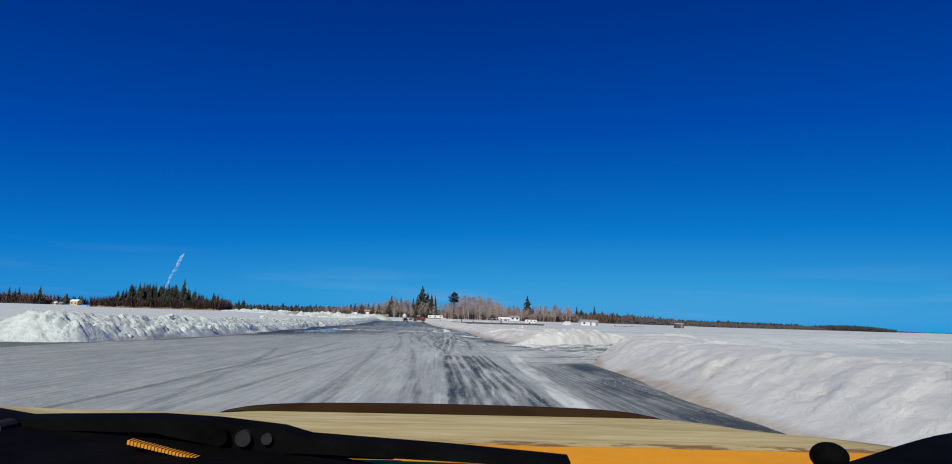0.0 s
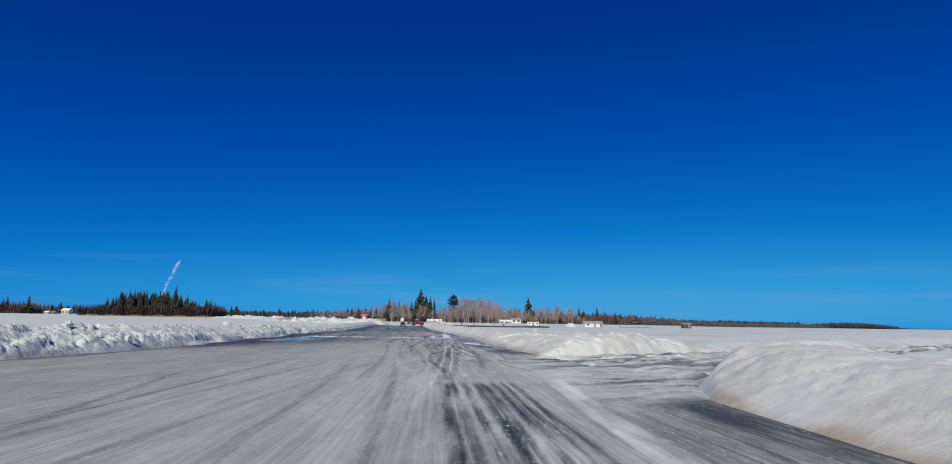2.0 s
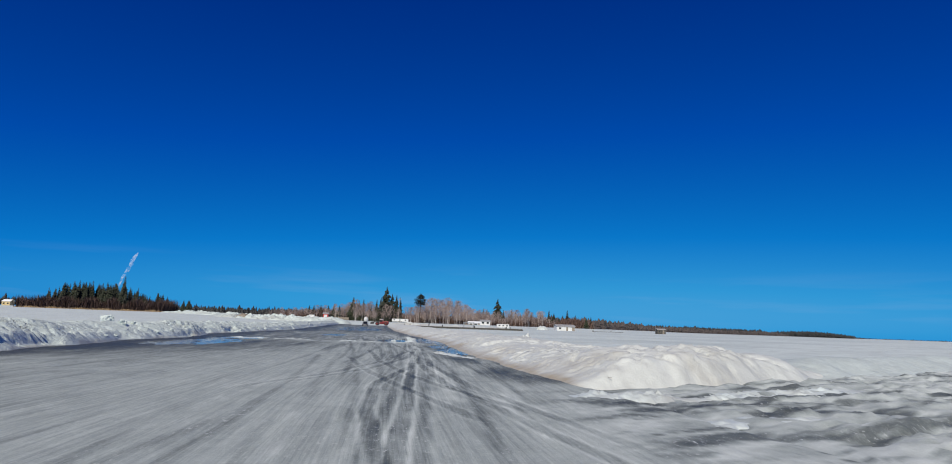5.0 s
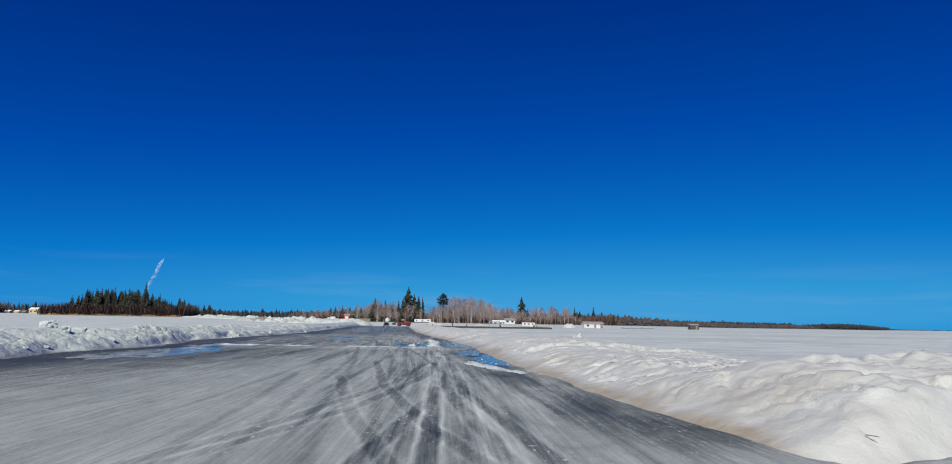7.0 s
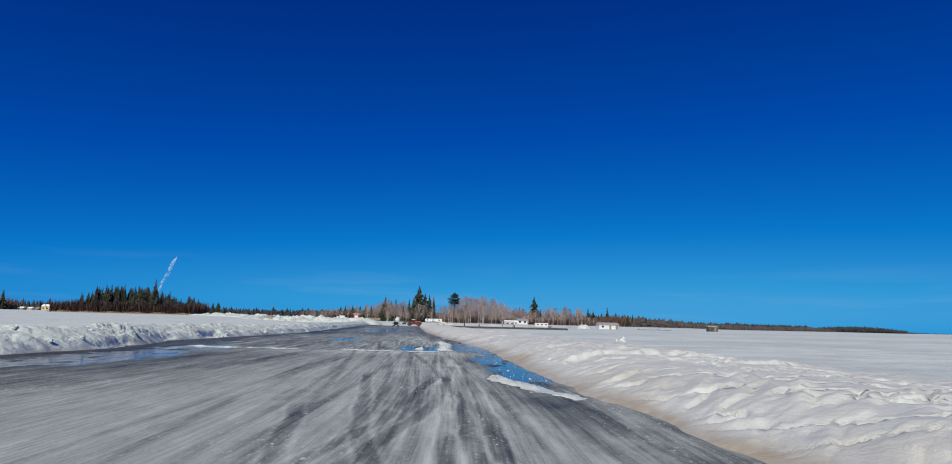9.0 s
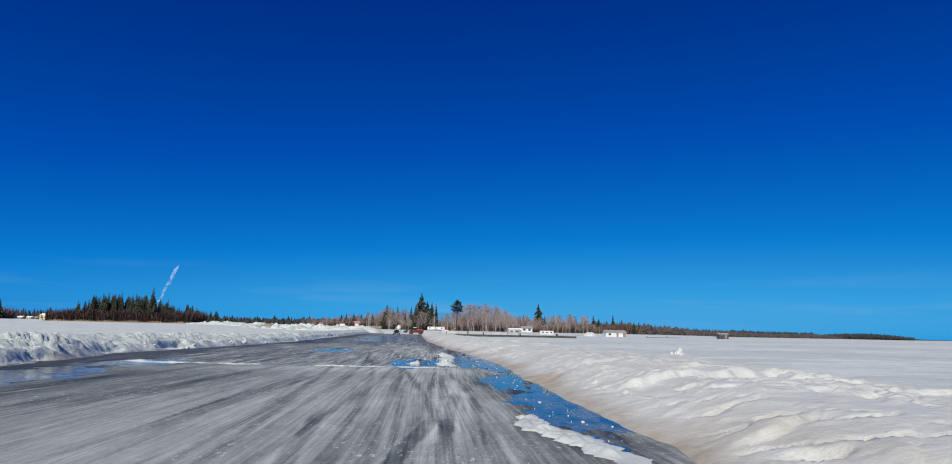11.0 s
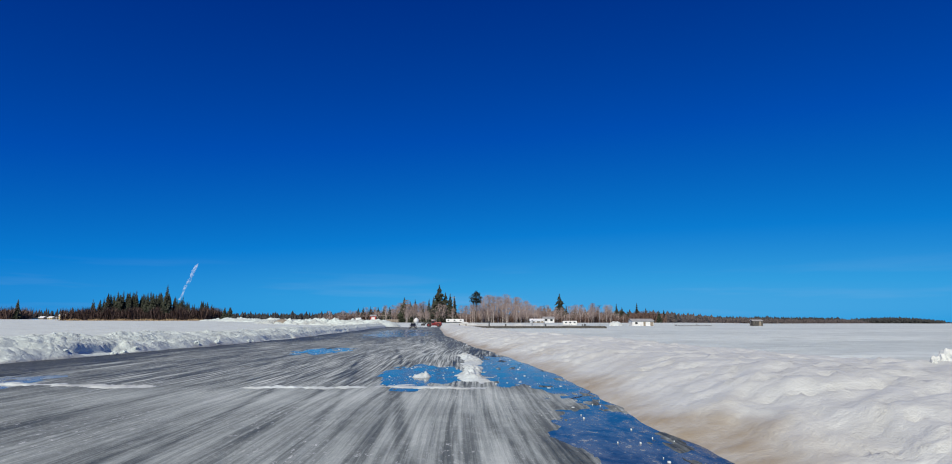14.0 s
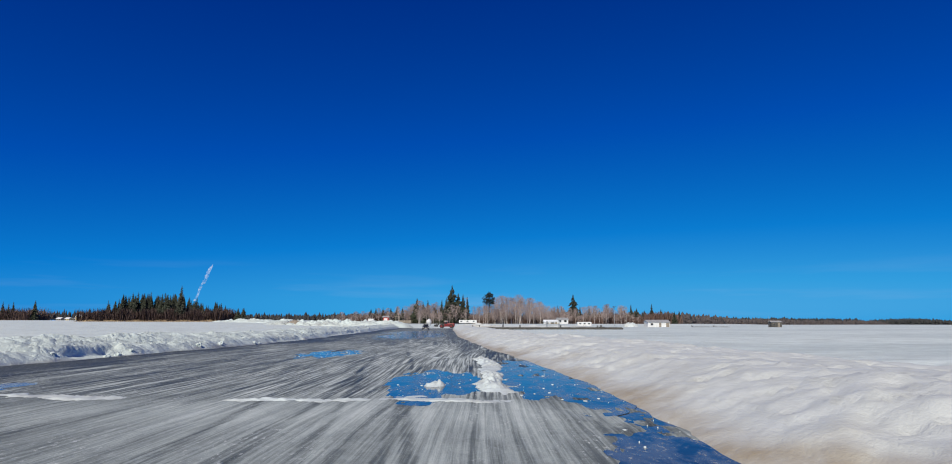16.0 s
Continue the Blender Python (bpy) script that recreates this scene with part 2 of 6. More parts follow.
NEEDLES = leaf_material("spruce_needles", (0.010, 0.014, 0.008), (0.034, 0.042, 0.020))
FAR_NEEDLES = leaf_material("far_needles", (0.012, 0.014, 0.015), (0.030, 0.032, 0.031))
FAR_BARE = leaf_material("far_leafless_woods", (0.03, 0.026, 0.027), (0.075, 0.062, 0.058))
BARK = plain_material("spruce_bark", (0.06, 0.045, 0.035), (0.13, 0.10, 0.08), 2.0, 0.9)
BIRCH = plain_material("birch_bark", (0.38, 0.33, 0.30), (0.66, 0.60, 0.56), 2.0, 0.8)
TWIG = leaf_material("bare_twigs", (0.07, 0.045, 0.036), (0.21, 0.145, 0.11))
THICKET = leaf_material("dark_brush", (0.055, 0.034, 0.029), (0.16, 0.10, 0.082))
PALE_TWIG = leaf_material("birch_twigs", (0.16, 0.115, 0.105), (0.42, 0.34, 0.315))
GRASS = leaf_material("dry_reeds", (0.30, 0.20, 0.10), (0.48, 0.36, 0.20))
WHITE_WALL = plain_material("white_siding", (0.54, 0.54, 0.53), (0.70, 0.70, 0.69), 0.8, 0.6)
GREY_ROOF = plain_material("grey_roof", (0.22, 0.22, 0.23), (0.36, 0.36, 0.36), 1.0, 0.8)
SNOW_ROOF = plain_material("roof_snow", (0.74, 0.76, 0.78), (0.84, 0.85, 0.86), 1.0, 0.7)
TAN_WALL = plain_material("tan_siding", (0.42, 0.32, 0.16), (0.58, 0.46, 0.24), 0.8, 0.7)
BROWN_WOOD = plain_material("weathered_wood", (0.16, 0.13, 0.10), (0.30, 0.26, 0.21), 2.0, 0.85)
GREY_WOOD = plain_material("grey_dock_timber", (0.035, 0.033, 0.03), (0.09, 0.085, 0.075), 2.0, 0.85)
RED_PAINT = plain_material("red_paint", (0.15, 0.010, 0.012), (0.24, 0.022, 0.022), 2.0, 0.4)
ORANGE_PAINT = plain_material("red_orange_paint", (0.42, 0.035, 0.025), (0.56, 0.07, 0.05), 2.0, 0.6)
BLACK_STEEL = plain_material("black_steel", (0.02, 0.02, 0.022), (0.06, 0.06, 0.06), 3.0, 0.5)
DARK_CAR = plain_material("dark_car_paint", (0.015, 0.018, 0.025), (0.035, 0.038, 0.045), 1.0, 0.25)
RUBBER = plain_material("rubber", (0.015, 0.015, 0.015), (0.04, 0.04, 0.04), 5.0, 0.85)
GLASS_DARK = plain_material("dark_glass", (0.01, 0.012, 0.015), (0.03, 0.035, 0.04), 1.0, 0.06)
POLE_WOOD = plain_material("pole_wood", (0.16, 0.13, 0.11), (0.28, 0.25, 0.22), 2.0, 0.9)
GREY_METAL = plain_material("grey_metal", (0.28, 0.29, 0.30), (0.45, 0.46, 0.47), 2.0, 0.45, 0.01, 0.6)
CHROME = plain_material("lamp_glass", (0.55, 0.56, 0.58), (0.75, 0.76, 0.78), 2.0, 0.2)


# ---- mesh helpers ----
def link_mesh(name, bm, material, parent=None, smooth=False):
    me = bpy.data.meshes.new(name)
    bm.to_mesh(me)
    bm.free()
    if smooth:
        me.polygons.foreach_set("use_smooth", [True] * len(me.polygons))
    me.materials.append(material)
    ob = new(name, me)
    if parent:
        ob.parent = parent
    return ob


def part(name, bm, material, parent, label="", smooth=False):
    ob = link_mesh(name, bm, material, parent, smooth)
    if label:
        ob["label"] = label
    return ob


def pydata(name, verts, faces, material, smooth=False, parent=None):
    me = bpy.data.meshes.new(name)
    me.from_pydata(verts, [], faces)
    if smooth:
        me.polygons.foreach_set("use_smooth", [True] * len(me.polygons))
    me.materials.append(material)
    ob = new(name, me)
    if parent:
        ob.parent = parent
    return ob


def box(bm, x0, y0, z0, x1, y1, z1, bevel=0.0):
    r = bmesh.ops.create_cube(bm, size=1.0)
    vs = r["verts"]
    bmesh.ops.scale(bm, vec=(x1 - x0, y1 - y0, z1 - z0), verts=vs)
    bmesh.ops.translate(bm, vec=((x0 + x1) / 2, (y0 + y1) / 2, (z0 + z1) / 2), verts=vs)
    if bevel:
        es = list({e for v in vs for e in v.link_edges})
        bmesh.ops.bevel(bm, geom=es, offset=bevel, segments=2, affect="EDGES", profile=0.5)
    return bm


def boxed(*a, **k):
    return box(bmesh.new(), *a, **k)


def tube(bm, a, b, ra, rb, sides=6):
    a, b = Vector(a), Vector(b)
    q = (b - a).to_track_quat("Z", "Y").to_matrix()
    rings = []
    for c, r in ((a, ra), (b, rb)):
        rings.append([bm.verts.new(c + q @ Vector((r * math.cos(k * math.tau / sides), r * math.sin(k * math.tau / sides), 0))) for k in range(sides)])
    for k in range(sides):
        bm.faces.new((rings[0][k], rings[0][(k + 1) % sides], rings[1][(k + 1) % sides], rings[1][k]))
    bm.faces.new(rings[0][::-1])
    bm.faces.new(rings[1])
    return bm


def empty(name, m, **tags):
    ob = new(name)
    ob.matrix_basis = m
    return tagged(ob, **tags)


# ---- terrain ----
def lattice(ix, iy, seed):
    h = (ix.astype(np.int64) * 374761393 + iy.astype(np.int64) * 668265263 + seed * 1442695041) & 0x7FFFFFFF
    h = ((h ^ (h >> 13)) * 1274126177) & 0x7FFFFFFF
    h = h ^ (h >> 16)
    return (h & 0xFFFF) / 65535.0


def value_noise(x, y, seed=0):
    fx, fy = np.floor(x), np.floor(y)
    u, v = x - fx, y - fy
    u, v = u * u * u * (u * (u * 6 - 15) + 10), v * v * v * (v * (v * 6 - 15) + 10)
    a, b = lattice(fx, fy, seed), lattice(fx + 1, fy, seed)
    c, d = lattice(fx, fy + 1, seed), lattice(fx + 1, fy + 1, seed)
    return (a * (1 - u) + b * u) * (1 - v) + (c * (1 - u) + d * u) * v


def fbm(x, y, octaves=4, seed=0, gain=0.5):
    """Layered noise about 0, within -1 to 1."""
    total, amp, s = 0, 1.0, 0
    for k in range(octaves):
        total = total + amp * (value_noise(x * 2 ** k + 17.3 * k, y * 2 ** k - 9.1 * k, seed + k) * 2 - 1)
        s += amp
        amp *= gain
    return total / s


def billow(x, y, octaves=4, seed=0):
    """Rounded lumps with creases between them, 0 to 1."""
    total, amp, s = 0, 1.0, 0
    for k in range(octaves):
        total = total + amp * np.abs(value_noise(x * 2 ** k + 3.7 * k, y * 2 ** k + 5.9 * k, seed + k) * 2 - 1)
        s += amp
        amp *= 0.5
    return total / s


def smooth(a, b, x):
    t = np.clip((x - a) / (b - a), 0, 1)
    return t * t * (3 - 2 * t)


SHORE = ((-400, 395), (-230, 400), (-120, 400), (-60, 330), (-30, 285), (-8, 278), (10, 285), (60, 320), (120, 340), (200, 520), (400, 900), (1200, 1600))
RIGHT_FOOT = ((-40, 4.48), (9, 4.68), (20, 5.18), (28, 5.78), (39, 4.38), (46, 3.68), (52, 3.18), (62, 2.88), (68, 2.75), (74, 2.58), (83, 1.78), (94, 0.48), (128, -2.42), (180, -4.92), (217, -6.92), (275, -8.92))
LEFT_FOOT = ((-40, -17.8), (24, -16.5), (32, -14.8), (47, -13.8), (58, -15.0), (70, -14.8), (78, -16.7), (92, -16.1), (113, -16.2), (145, -18.8), (180, -21.4), (217, -25.1), (275, -28.2))
SIDE_NEAR = ((-5, 20.0), (4.9, 21.9), (6.3, 25.6), (8, 27.0), (10.4, 29.0), (14.3, 32.2), (20, 37), (40, 52), (80, 82))
SIDE_FAR = ((-5, 39.2), (4.1, 38.6), (5.2, 38.2), (7.9, 39.2), (9.7, 40.2), (13.5, 42.4), (21, 46.8), (37, 57.5), (80, 90))


def along(y, line):
    return np.interp(y, [p[0] for p in line], [p[1] for p in line])


def right_foot(y):
    return along(y, RIGHT_FOOT) + 0.22 * fbm(y * 0.45, y * 0 + 3.3, 3, 21)


def left_foot(y):
    return along(y, LEFT_FOOT) + 0.45 * fbm(y * 0.3, y * 0 + 8.1, 4, 33)


def side_inside(x, y):
    """How far a place lies inside the side road's edges; negative in its snow walls."""
    wobble = 0.35 * fbm(x * 0.5, y * 0.5, 3, 71)
    return 0.78 * np.minimum(y - along(x, SIDE_NEAR), along(x, SIDE_FAR) - y) + wobble


def side_mask(x, y, edge=1.6):
    """1 on the side road, 0 beyond its snow walls."""
    return smooth(-edge, 0.0, side_inside(x, y)) * smooth(-2, 1, x)


def left_gap(y):
    """1 where the left wall is open for another track."""
    return smooth(9, 11, y) * (1 - smooth(26.0, 29.0, y))


def field_height(x, y):
    """The snow-covered lake away from the road."""
    z = 0.30 + 0.05 * fbm(x * 0.12, y * 0.12, 4, 5) + 0.10 * billow(x * 0.22, y * 0.5, 4, 9)
    far = np.hypot(x, y - 60)
    z = z + 2.3 * smooth(90, 330, far) * smooth(20, 120, -x) * smooth(0, 60, y)
    land = np.interp(x, [p[0] for p in SHORE], [p[1] for p in SHORE])
    z = z + 0.42 * np.exp(-np.clip(left_foot(y) - x, 0, None) / 16) * smooth(-1, 4, left_foot(y) - x) * smooth(28, 40, y) * (1 - smooth(150, 260, y))
    return z - 0.25 * smooth(700, 2500, far) + 1.3 * smooth(-6, 45, y - land) * (1 - 0.7 * smooth(250, 500, x))


def blob(x, y, cx, cy, rx, ry):
    return np.exp(-(((x - cx) / rx) ** 2 + ((y - cy) / ry) ** 2))


RIGHT_CREST = ((-40, 0.9), (10, 0.95), (20, 0.9), (26, 0.95), (37, 0.6), (40, 0.70), (42, 0.70), (44, 0.60), (46, 0.54), (50, 0.53), (54, 0.57), (60, 0.64), (66, 0.74), (74, 0.66), (85, 0.62), (110, 0.7), (160, 0.9), (275, 1.0))
LEFT_CREST = ((-40, 1.2), (24, 1.35), (29, 1.35), (36, 0.98), (45, 1.08), (55, 0.95), (62, 0.92), (70, 0.8), (76, 1.0), (84, 0.82), (100, 0.82), (150, 0.95), (275, 1.3))


def right_height(x, y):
    d = x - right_foot(y)
    crest = along(y, RIGHT_CREST)
    rise = smooth(-0.1, np.interp(y, [0, 36, 42, 46, 52, 70, 90], [2.6, 2.4, 2.6, 2.2, 2.6, 2.9, 3.2]), d) ** 0.8
    fall = smooth(3.0, 10.0, d)
    z = rise * (crest * (1 - fall) + field_height(x, y) * fall)
    warp = x * 0.9 + y * 0.55 + 0.9 * fbm(x * 0.35, y * 0.35, 3, 41)
    ripples = np.abs(fbm(warp * 1.1, (y - x) * 0.35, 3, 43))
    body = smooth(0.2, 1.4, d) * (1 - 0.45 * smooth(7, 10.5, d))
    calm = 0.13 + 0.10 * smooth(56, 68, y)
    z = z + body * (calm * 0.26 * (0.35 - ripples) + 0.06 * fbm(x * 0.7, y * 0.45, 3, 45) + 0.05 * fbm(x * 2.6, y * 1.7, 5, 47, 0.64))
    ledge = z * 7.0 + 1.2 * fbm(x * 0.3, y * 0.3, 3, 145)
    z = z + body * 0.035 * (smooth(0.0, 0.25, ledge - np.floor(ledge)) - (ledge - np.floor(ledge))) * np.clip(0.5 + fbm(x * 0.5, y * 0.4, 3, 147), 0, 1) * 2
    z = z + (0.28 * blob(x, y, 8.6, 42.7, 3.0, 1.2) + 0.10 * blob(x, y, 7.2, 40.9, 2.6, 0.8) + 0.16 * blob(x, y, 11.5, 43.6, 3.0, 1.2)) * (1 + 0.8 * fbm(x * 1.1, y * 1.4, 4, 58))
    rim = side_inside(x, y)
    z = z + 0.26 * np.exp(-((rim + 2.0) / 1.1) ** 2) * smooth(8.0, 11.0, x) * (0.8 + 0.5 * fbm(x * 0.6, y * 0.6, 3, 60))
    drift = np.abs(fbm(x * 0.75 + 0.12 * y, y * 0.16, 3, 51))
    z = z + body * calm * 0.24 * (0.3 - drift) * smooth(1.0, 2.5, d)
    swell = np.exp(-((d - 5.6 - 1.6 * fbm(y * 0.13, y * 0 + 2, 3, 53)) / 1.1) ** 2)
    z = z + 0.24 * swell * np.clip(0.35 + 1.2 * fbm(x * 0.4, y * 0.22, 3, 55), 0, 1) * smooth(55, 62, y)
    cracks = 1 - smooth(0.0, 0.07, np.abs(fbm(x * 0.7 + y * 0.9, y * 0.25 - x * 0.4, 2, 49)))
    z = z - (0.07 + 0.13 * np.exp(-((y - 47) / 5.0) ** 2)) * cracks * body
    # a broken ledge of slabs beside the mound, split by open cracks
    edge = y - 46.3 - 0.12 * (x - 5) - 0.45 * fbm(x * 1.1, x * 0 + 4.4, 4, 57, 0.6)
    reach = smooth(4.5, 5.4, x) * (1 - smooth(10.0, 12.5, x))
    z = z - 0.06 * smooth(-2.2, -0.9, edge) * (1 - smooth(-0.05, 0.10, edge)) * reach
    for at, deep in ((5.3, 0.10), (5.9, 0.13), (6.35, 0.08), (7.0, 0.2), (7.75, 0.16), (8.6, 0.1)):
        gap = np.abs(x - at - 0.75 * (y - 46.3) - 0.12 * fbm(y * 2.0, y * 0 + at, 3, 62))
        z = z - deep * (1 - smooth(0.03, 0.11, gap)) * smooth(-0.1, 0.05, edge) * (1 - smooth(0.5, 1.3, edge)) * reach
    # slabs of crust that lean on one another up the slope
    for period, tall, seed in ((1.25, 0.115, 201), (0.55, 0.045, 205)):
        lean = (y - 1.15 * d + 0.55 * fbm(x * 0.8, y * 0.6, 3, seed) + 0.12 * fbm(x * 3, y * 2.4, 3, seed + 1)) / period
        cell = np.floor(lean)
        f = lean - cell
        lift = 0.35 + 0.65 * lattice(cell, cell * 0, seed + 2)
        slab = smooth(0.0, 0.10, f) * (1 - smooth(0.15, 1.0, f)) - 0.5 * (1 - smooth(0.0, 0.05, np.minimum(f, 1 - f)))
        strong = (0.08 + 0.6 * np.exp(-((y - 47.5) / 4.0) ** 2) + 0.25 * np.exp(-((y - 62) / 6.0) ** 2)) * np.clip(0.55 + 1.3 * fbm(x * 0.3, y * 0.22, 3, seed + 3), 0, 1)
        z = z + tall * lift * slab * strong * smooth(0.25, 0.9, d) * (1 - smooth(2.2, 4.0, d))
    # wind-cut lips of crust across the bank
    for period, tall, seed in ((2.1, 0.105, 221), (0.8, 0.045, 231)):
        lean = (0.85 * y - 0.5 * d + 1.5 * fbm(x * 0.33, y * 0.28, 3, seed) + 0.22 * fbm(x * 1.6, y * 1.4, 4, seed + 1, 0.6)) / period
        cell = np.floor(lean)
        f = lean - cell
        lift = lattice(cell, cell * 0 + 3, seed + 2)
        lip = smooth(0.0, 0.07, f) * (1 - smooth(0.10, 0.95, f)) - 0.22 * (1 - smooth(0.0, 0.06, np.minimum(f, 1 - f)))
        z = z + (1.15 - 0.55 * smooth(54, 60, y) * (1 - smooth(3.2, 4.6, d))) * tall * lift * lip * smooth(0.0, 0.45, fbm(x * 0.3, y * 0.26, 3, seed + 3) + 0.16 - 0.3 * blob(x, y, 6, 43, 3.5, 3.5)) * smooth(0.3, 1.2, d) * (1 - smooth(7.0, 10.5, d))
    flakes = fbm(x * 1.9 + 0.7 * y, y * 1.5 - 0.5 * x, 4, 261, 0.6)
    z = z + 0.05 * (smooth(0.02, 0.10, flakes) - 0.5) * smooth(0.0, 0.4, fbm(x * 0.35, y * 0.3, 3, 265) + 0.12) * smooth(0.5, 1.4, d) * (1 - smooth(7.0, 10.5, d))
    # a second, lower ledge further on
    edge = y - 58.2 - 0.42 * (x - 4.6) - 0.35 * fbm(x * 1.3, x * 0 + 8.8, 4, 68, 0.6)
    reach = smooth(3.9, 4.7, x) * (1 - smooth(7.5, 9.5, x))
    z = z + (0.05 * np.exp(-((edge - 0.25) / 0.25) ** 2) - 0.13 * smooth(-2.6, -0.8, edge) * (1 - smooth(-0.05, 0.14, edge))) * reach
    # twin ruts of a sled over the flat snow behind
    for side in (-0.28, 0.28):
        rut = np.abs(x - 5.6 - side - 0.31 * (y - 47.5) - 0.2 * fbm(y * 0.25, y * 0, 2, 66))
        z = z - 0.05 * (1 - smooth(0.05, 0.13, rut)) * smooth(47.3, 48.2, y) * (1 - smooth(56, 60, y))
    z = z * (1 - side_mask(x, y, 1.0))
    return z, d


def left_height(x, y):
    d = left_foot(y) - x
    crest = along(y, LEFT_CREST)
    rise = 0.50 * smooth(-0.08, 0.85, d) + 0.50 * smooth(0.5, 2.6, d)
    fall = smooth(2.2, 6.5, d)
    z = rise * (crest * (1 - fall) + field_height(x, y) * fall)
    body = smooth(0.1, 0.9, d) * (1 - 0.6 * smooth(3.5, 7, d))
    slabs = billow(x * 0.8 + y * 0.62, y * 0.45 - x * 0.42, 4, 61)
    step = billow(x * 1.7 + y * 0.5, y * 0.8 - x * 0.3, 2, 69) * 5
    crag = (np.floor(step) + smooth(0.55, 1.0, step - np.floor(step))) / 5
    late = smooth(34, 50, y)
    stria = billow((y - 0.85 * x) * 1.1 + 0.5 * fbm(x * 0.5, y * 0.5, 3, 64), (x + y) * 0.13, 3, 66)
    rough = 0.16 * fbm(x * 1.3, y * 1.1, 4, 63) + 0.12 * (0.5 - np.abs(fbm(x * 2.2 + y, y * 1.7 - x, 3, 67)) * 2) + 0.12 * fbm(x * 4.2, y * 3.2, 3, 65) + 0.10 * fbm(x * 9.0, y * 7.5, 3, 68, 0.6)
    split = 0.22 * (1 - smooth(0.0, 0.06, np.abs(fbm(x * 0.9 + y * 0.8, y * 0.5, 3, 70))))
    z = z + body * ((0.24 - 0.14 * late) * (slabs - 0.38) + (0.22 - 0.20 * late) * (crag - 0.42) + (0.12 + 0.18 * late) * (0.36 - stria) + (0.75 - 0.52 * late) * (rough - split))
    # ribs of crust that slant down to the road
    for period, tall, seed in ((1.3, 0.34, 241), (0.6, 0.15, 251)):
        lean = (y + 1.15 * d + 0.7 * fbm(x * 0.5, y * 0.4, 3, seed) + 0.22 * fbm(x * 2.0, y * 1.7, 4, seed + 1, 0.6)) / period
        cell = np.floor(lean)
        f = lean - cell
        rib = smooth(0.0, 0.12, f) * (1 - smooth(0.16, 0.95, f))
        z = z + tall * lattice(cell, cell * 0 + 5, seed + 2) * (rib - 0.25) * smooth(-0.1, 0.4, fbm(x * 0.3, y * 0.25, 3, seed + 3) + 0.1) * smooth(0.2, 0.8, d) * (1 - smooth(2.6, 5.0, d))
    # an undercut hollow along the foot
    hollow = np.exp(-((d - 0.55) / 0.28) ** 2) * smooth(0.15, 0.45, fbm(x * 0.05, y * 0.22, 2, 72)) * late
    z = z - 0.28 * hollow
    cave = smooth(0.1, 0.3, d) * (1 - smooth(1.0, 1.25, d)) * (1 - smooth(1.8, 2.6, np.abs(y - 84.5 + 0.5 * fbm(x * 1.5, y * 0.8, 3, 74))))
    z = z * (1 - 0.85 * cave)
    return z * (1 - left_gap(y)), d


def grid_object(name, xs, ys, z, material, attr=None, label="", category="", kind="structure", values=None, soft=True, drag=None):
    """A sheet over the crossings of xs and ys; xs may differ from row to row."""
    rows, cols = z.shape
    co = np.empty((rows * cols, 3))
    co[:, 0], co[:, 1], co[:, 2] = xs.ravel(), ys.ravel(), z.ravel()
    i = (np.arange(rows - 1)[:, None] * cols + np.arange(cols - 1)[None, :]).ravel()
    faces = np.stack([i, i + 1, i + cols + 1, i + cols], 1)
    me = bpy.data.meshes.new(name)
    me.vertices.add(len(co))
    me.vertices.foreach_set("co", co.ravel())
    me.loops.add(faces.size)
    me.loops.foreach_set("vertex_index", faces.ravel())
    me.polygons.add(len(faces))
    me.polygons.foreach_set("loop_start", np.arange(len(faces)) * 4)
    me.polygons.foreach_set("use_smooth", np.full(len(faces), soft))
    me.update(calc_edges=True)
    if attr:
        a = me.attributes.new(attr, "FLOAT", "POINT")
        a.data.foreach_set("value", values.ravel())
    if drag is not None:
        a = me.attributes.new("streak", "FLOAT", "POINT")
        a.data.foreach_set("value", drag.ravel())
    me.materials.append(material)
    return tagged(new(name, me), label=label, category=category, kind=kind)


def spread(*pieces):
    """One rising row of numbers from (start, end, step) pieces."""
    out = [np.arange(a, b, s) for a, b, s in pieces]
    return np.concatenate(out + [[pieces[-1][1]]])


def growing(start, step, end, factor=1.12):
    out = [start]
    while out[-1] < end:
        out.append(out[-1] + step)
        step *= factor
    return np.array(out[1:])


# the lake: one sheet to the horizon, with a trough under the roads
gx = np.concatenate([-growing(30, 1.0, 4600)[::-1], spread((-30, 30, 0.5)), growing(30, 1.0, 4600)])
gy = np.concatenate([-growing(20, 1.5, 4600)[::-1], spread((-20, 130, 0.5)), growing(130, 0.8, 4600, 1.06)])
X, Y = np.meshgrid(gx, gy)
dr, dl = X - right_foot(Y), left_foot(Y) - X
out_road = np.maximum(smooth(1.2, 3.2, dr) * (1 - side_mask(X, Y, 2.6)), np.maximum(smooth(1.2, 3.2, dl) * (1 - 0.6 * left_gap(Y) * (1 - smooth(20, 40, dl))), smooth(276, 290, Y)))
Z = -0.10 + out_road * (field_height(X, Y) + 0.10)
Z = Z + 0.28 * np.exp(-((side_inside(X, Y) + 2.2) / 1.2) ** 2) * smooth(14.0, 17.0, X) * (1 - smooth(55, 70, X))
melt = np.clip(0.2 + 2.2 * fbm(X * 0.035, Y * 0.06, 4, 91), 0, 1) * (0.15 + 0.35 * smooth(-20, 5, X)) + 0.25 * np.clip(fbm(X * 0.3, Y * 0.8, 3, 93), 0, 1)
grid_object("ground", X, Y, Z, FIELD, "dirt", "wind-packed snow over a frozen lake", "snow field", values=melt)

# snow walls pushed up along the road
v = np.concatenate([spread((-0.3, 1.1, 0.06), (1.1, 7.0, 0.12)), growing(7.0, 0.16, 11.0, 1.1)])


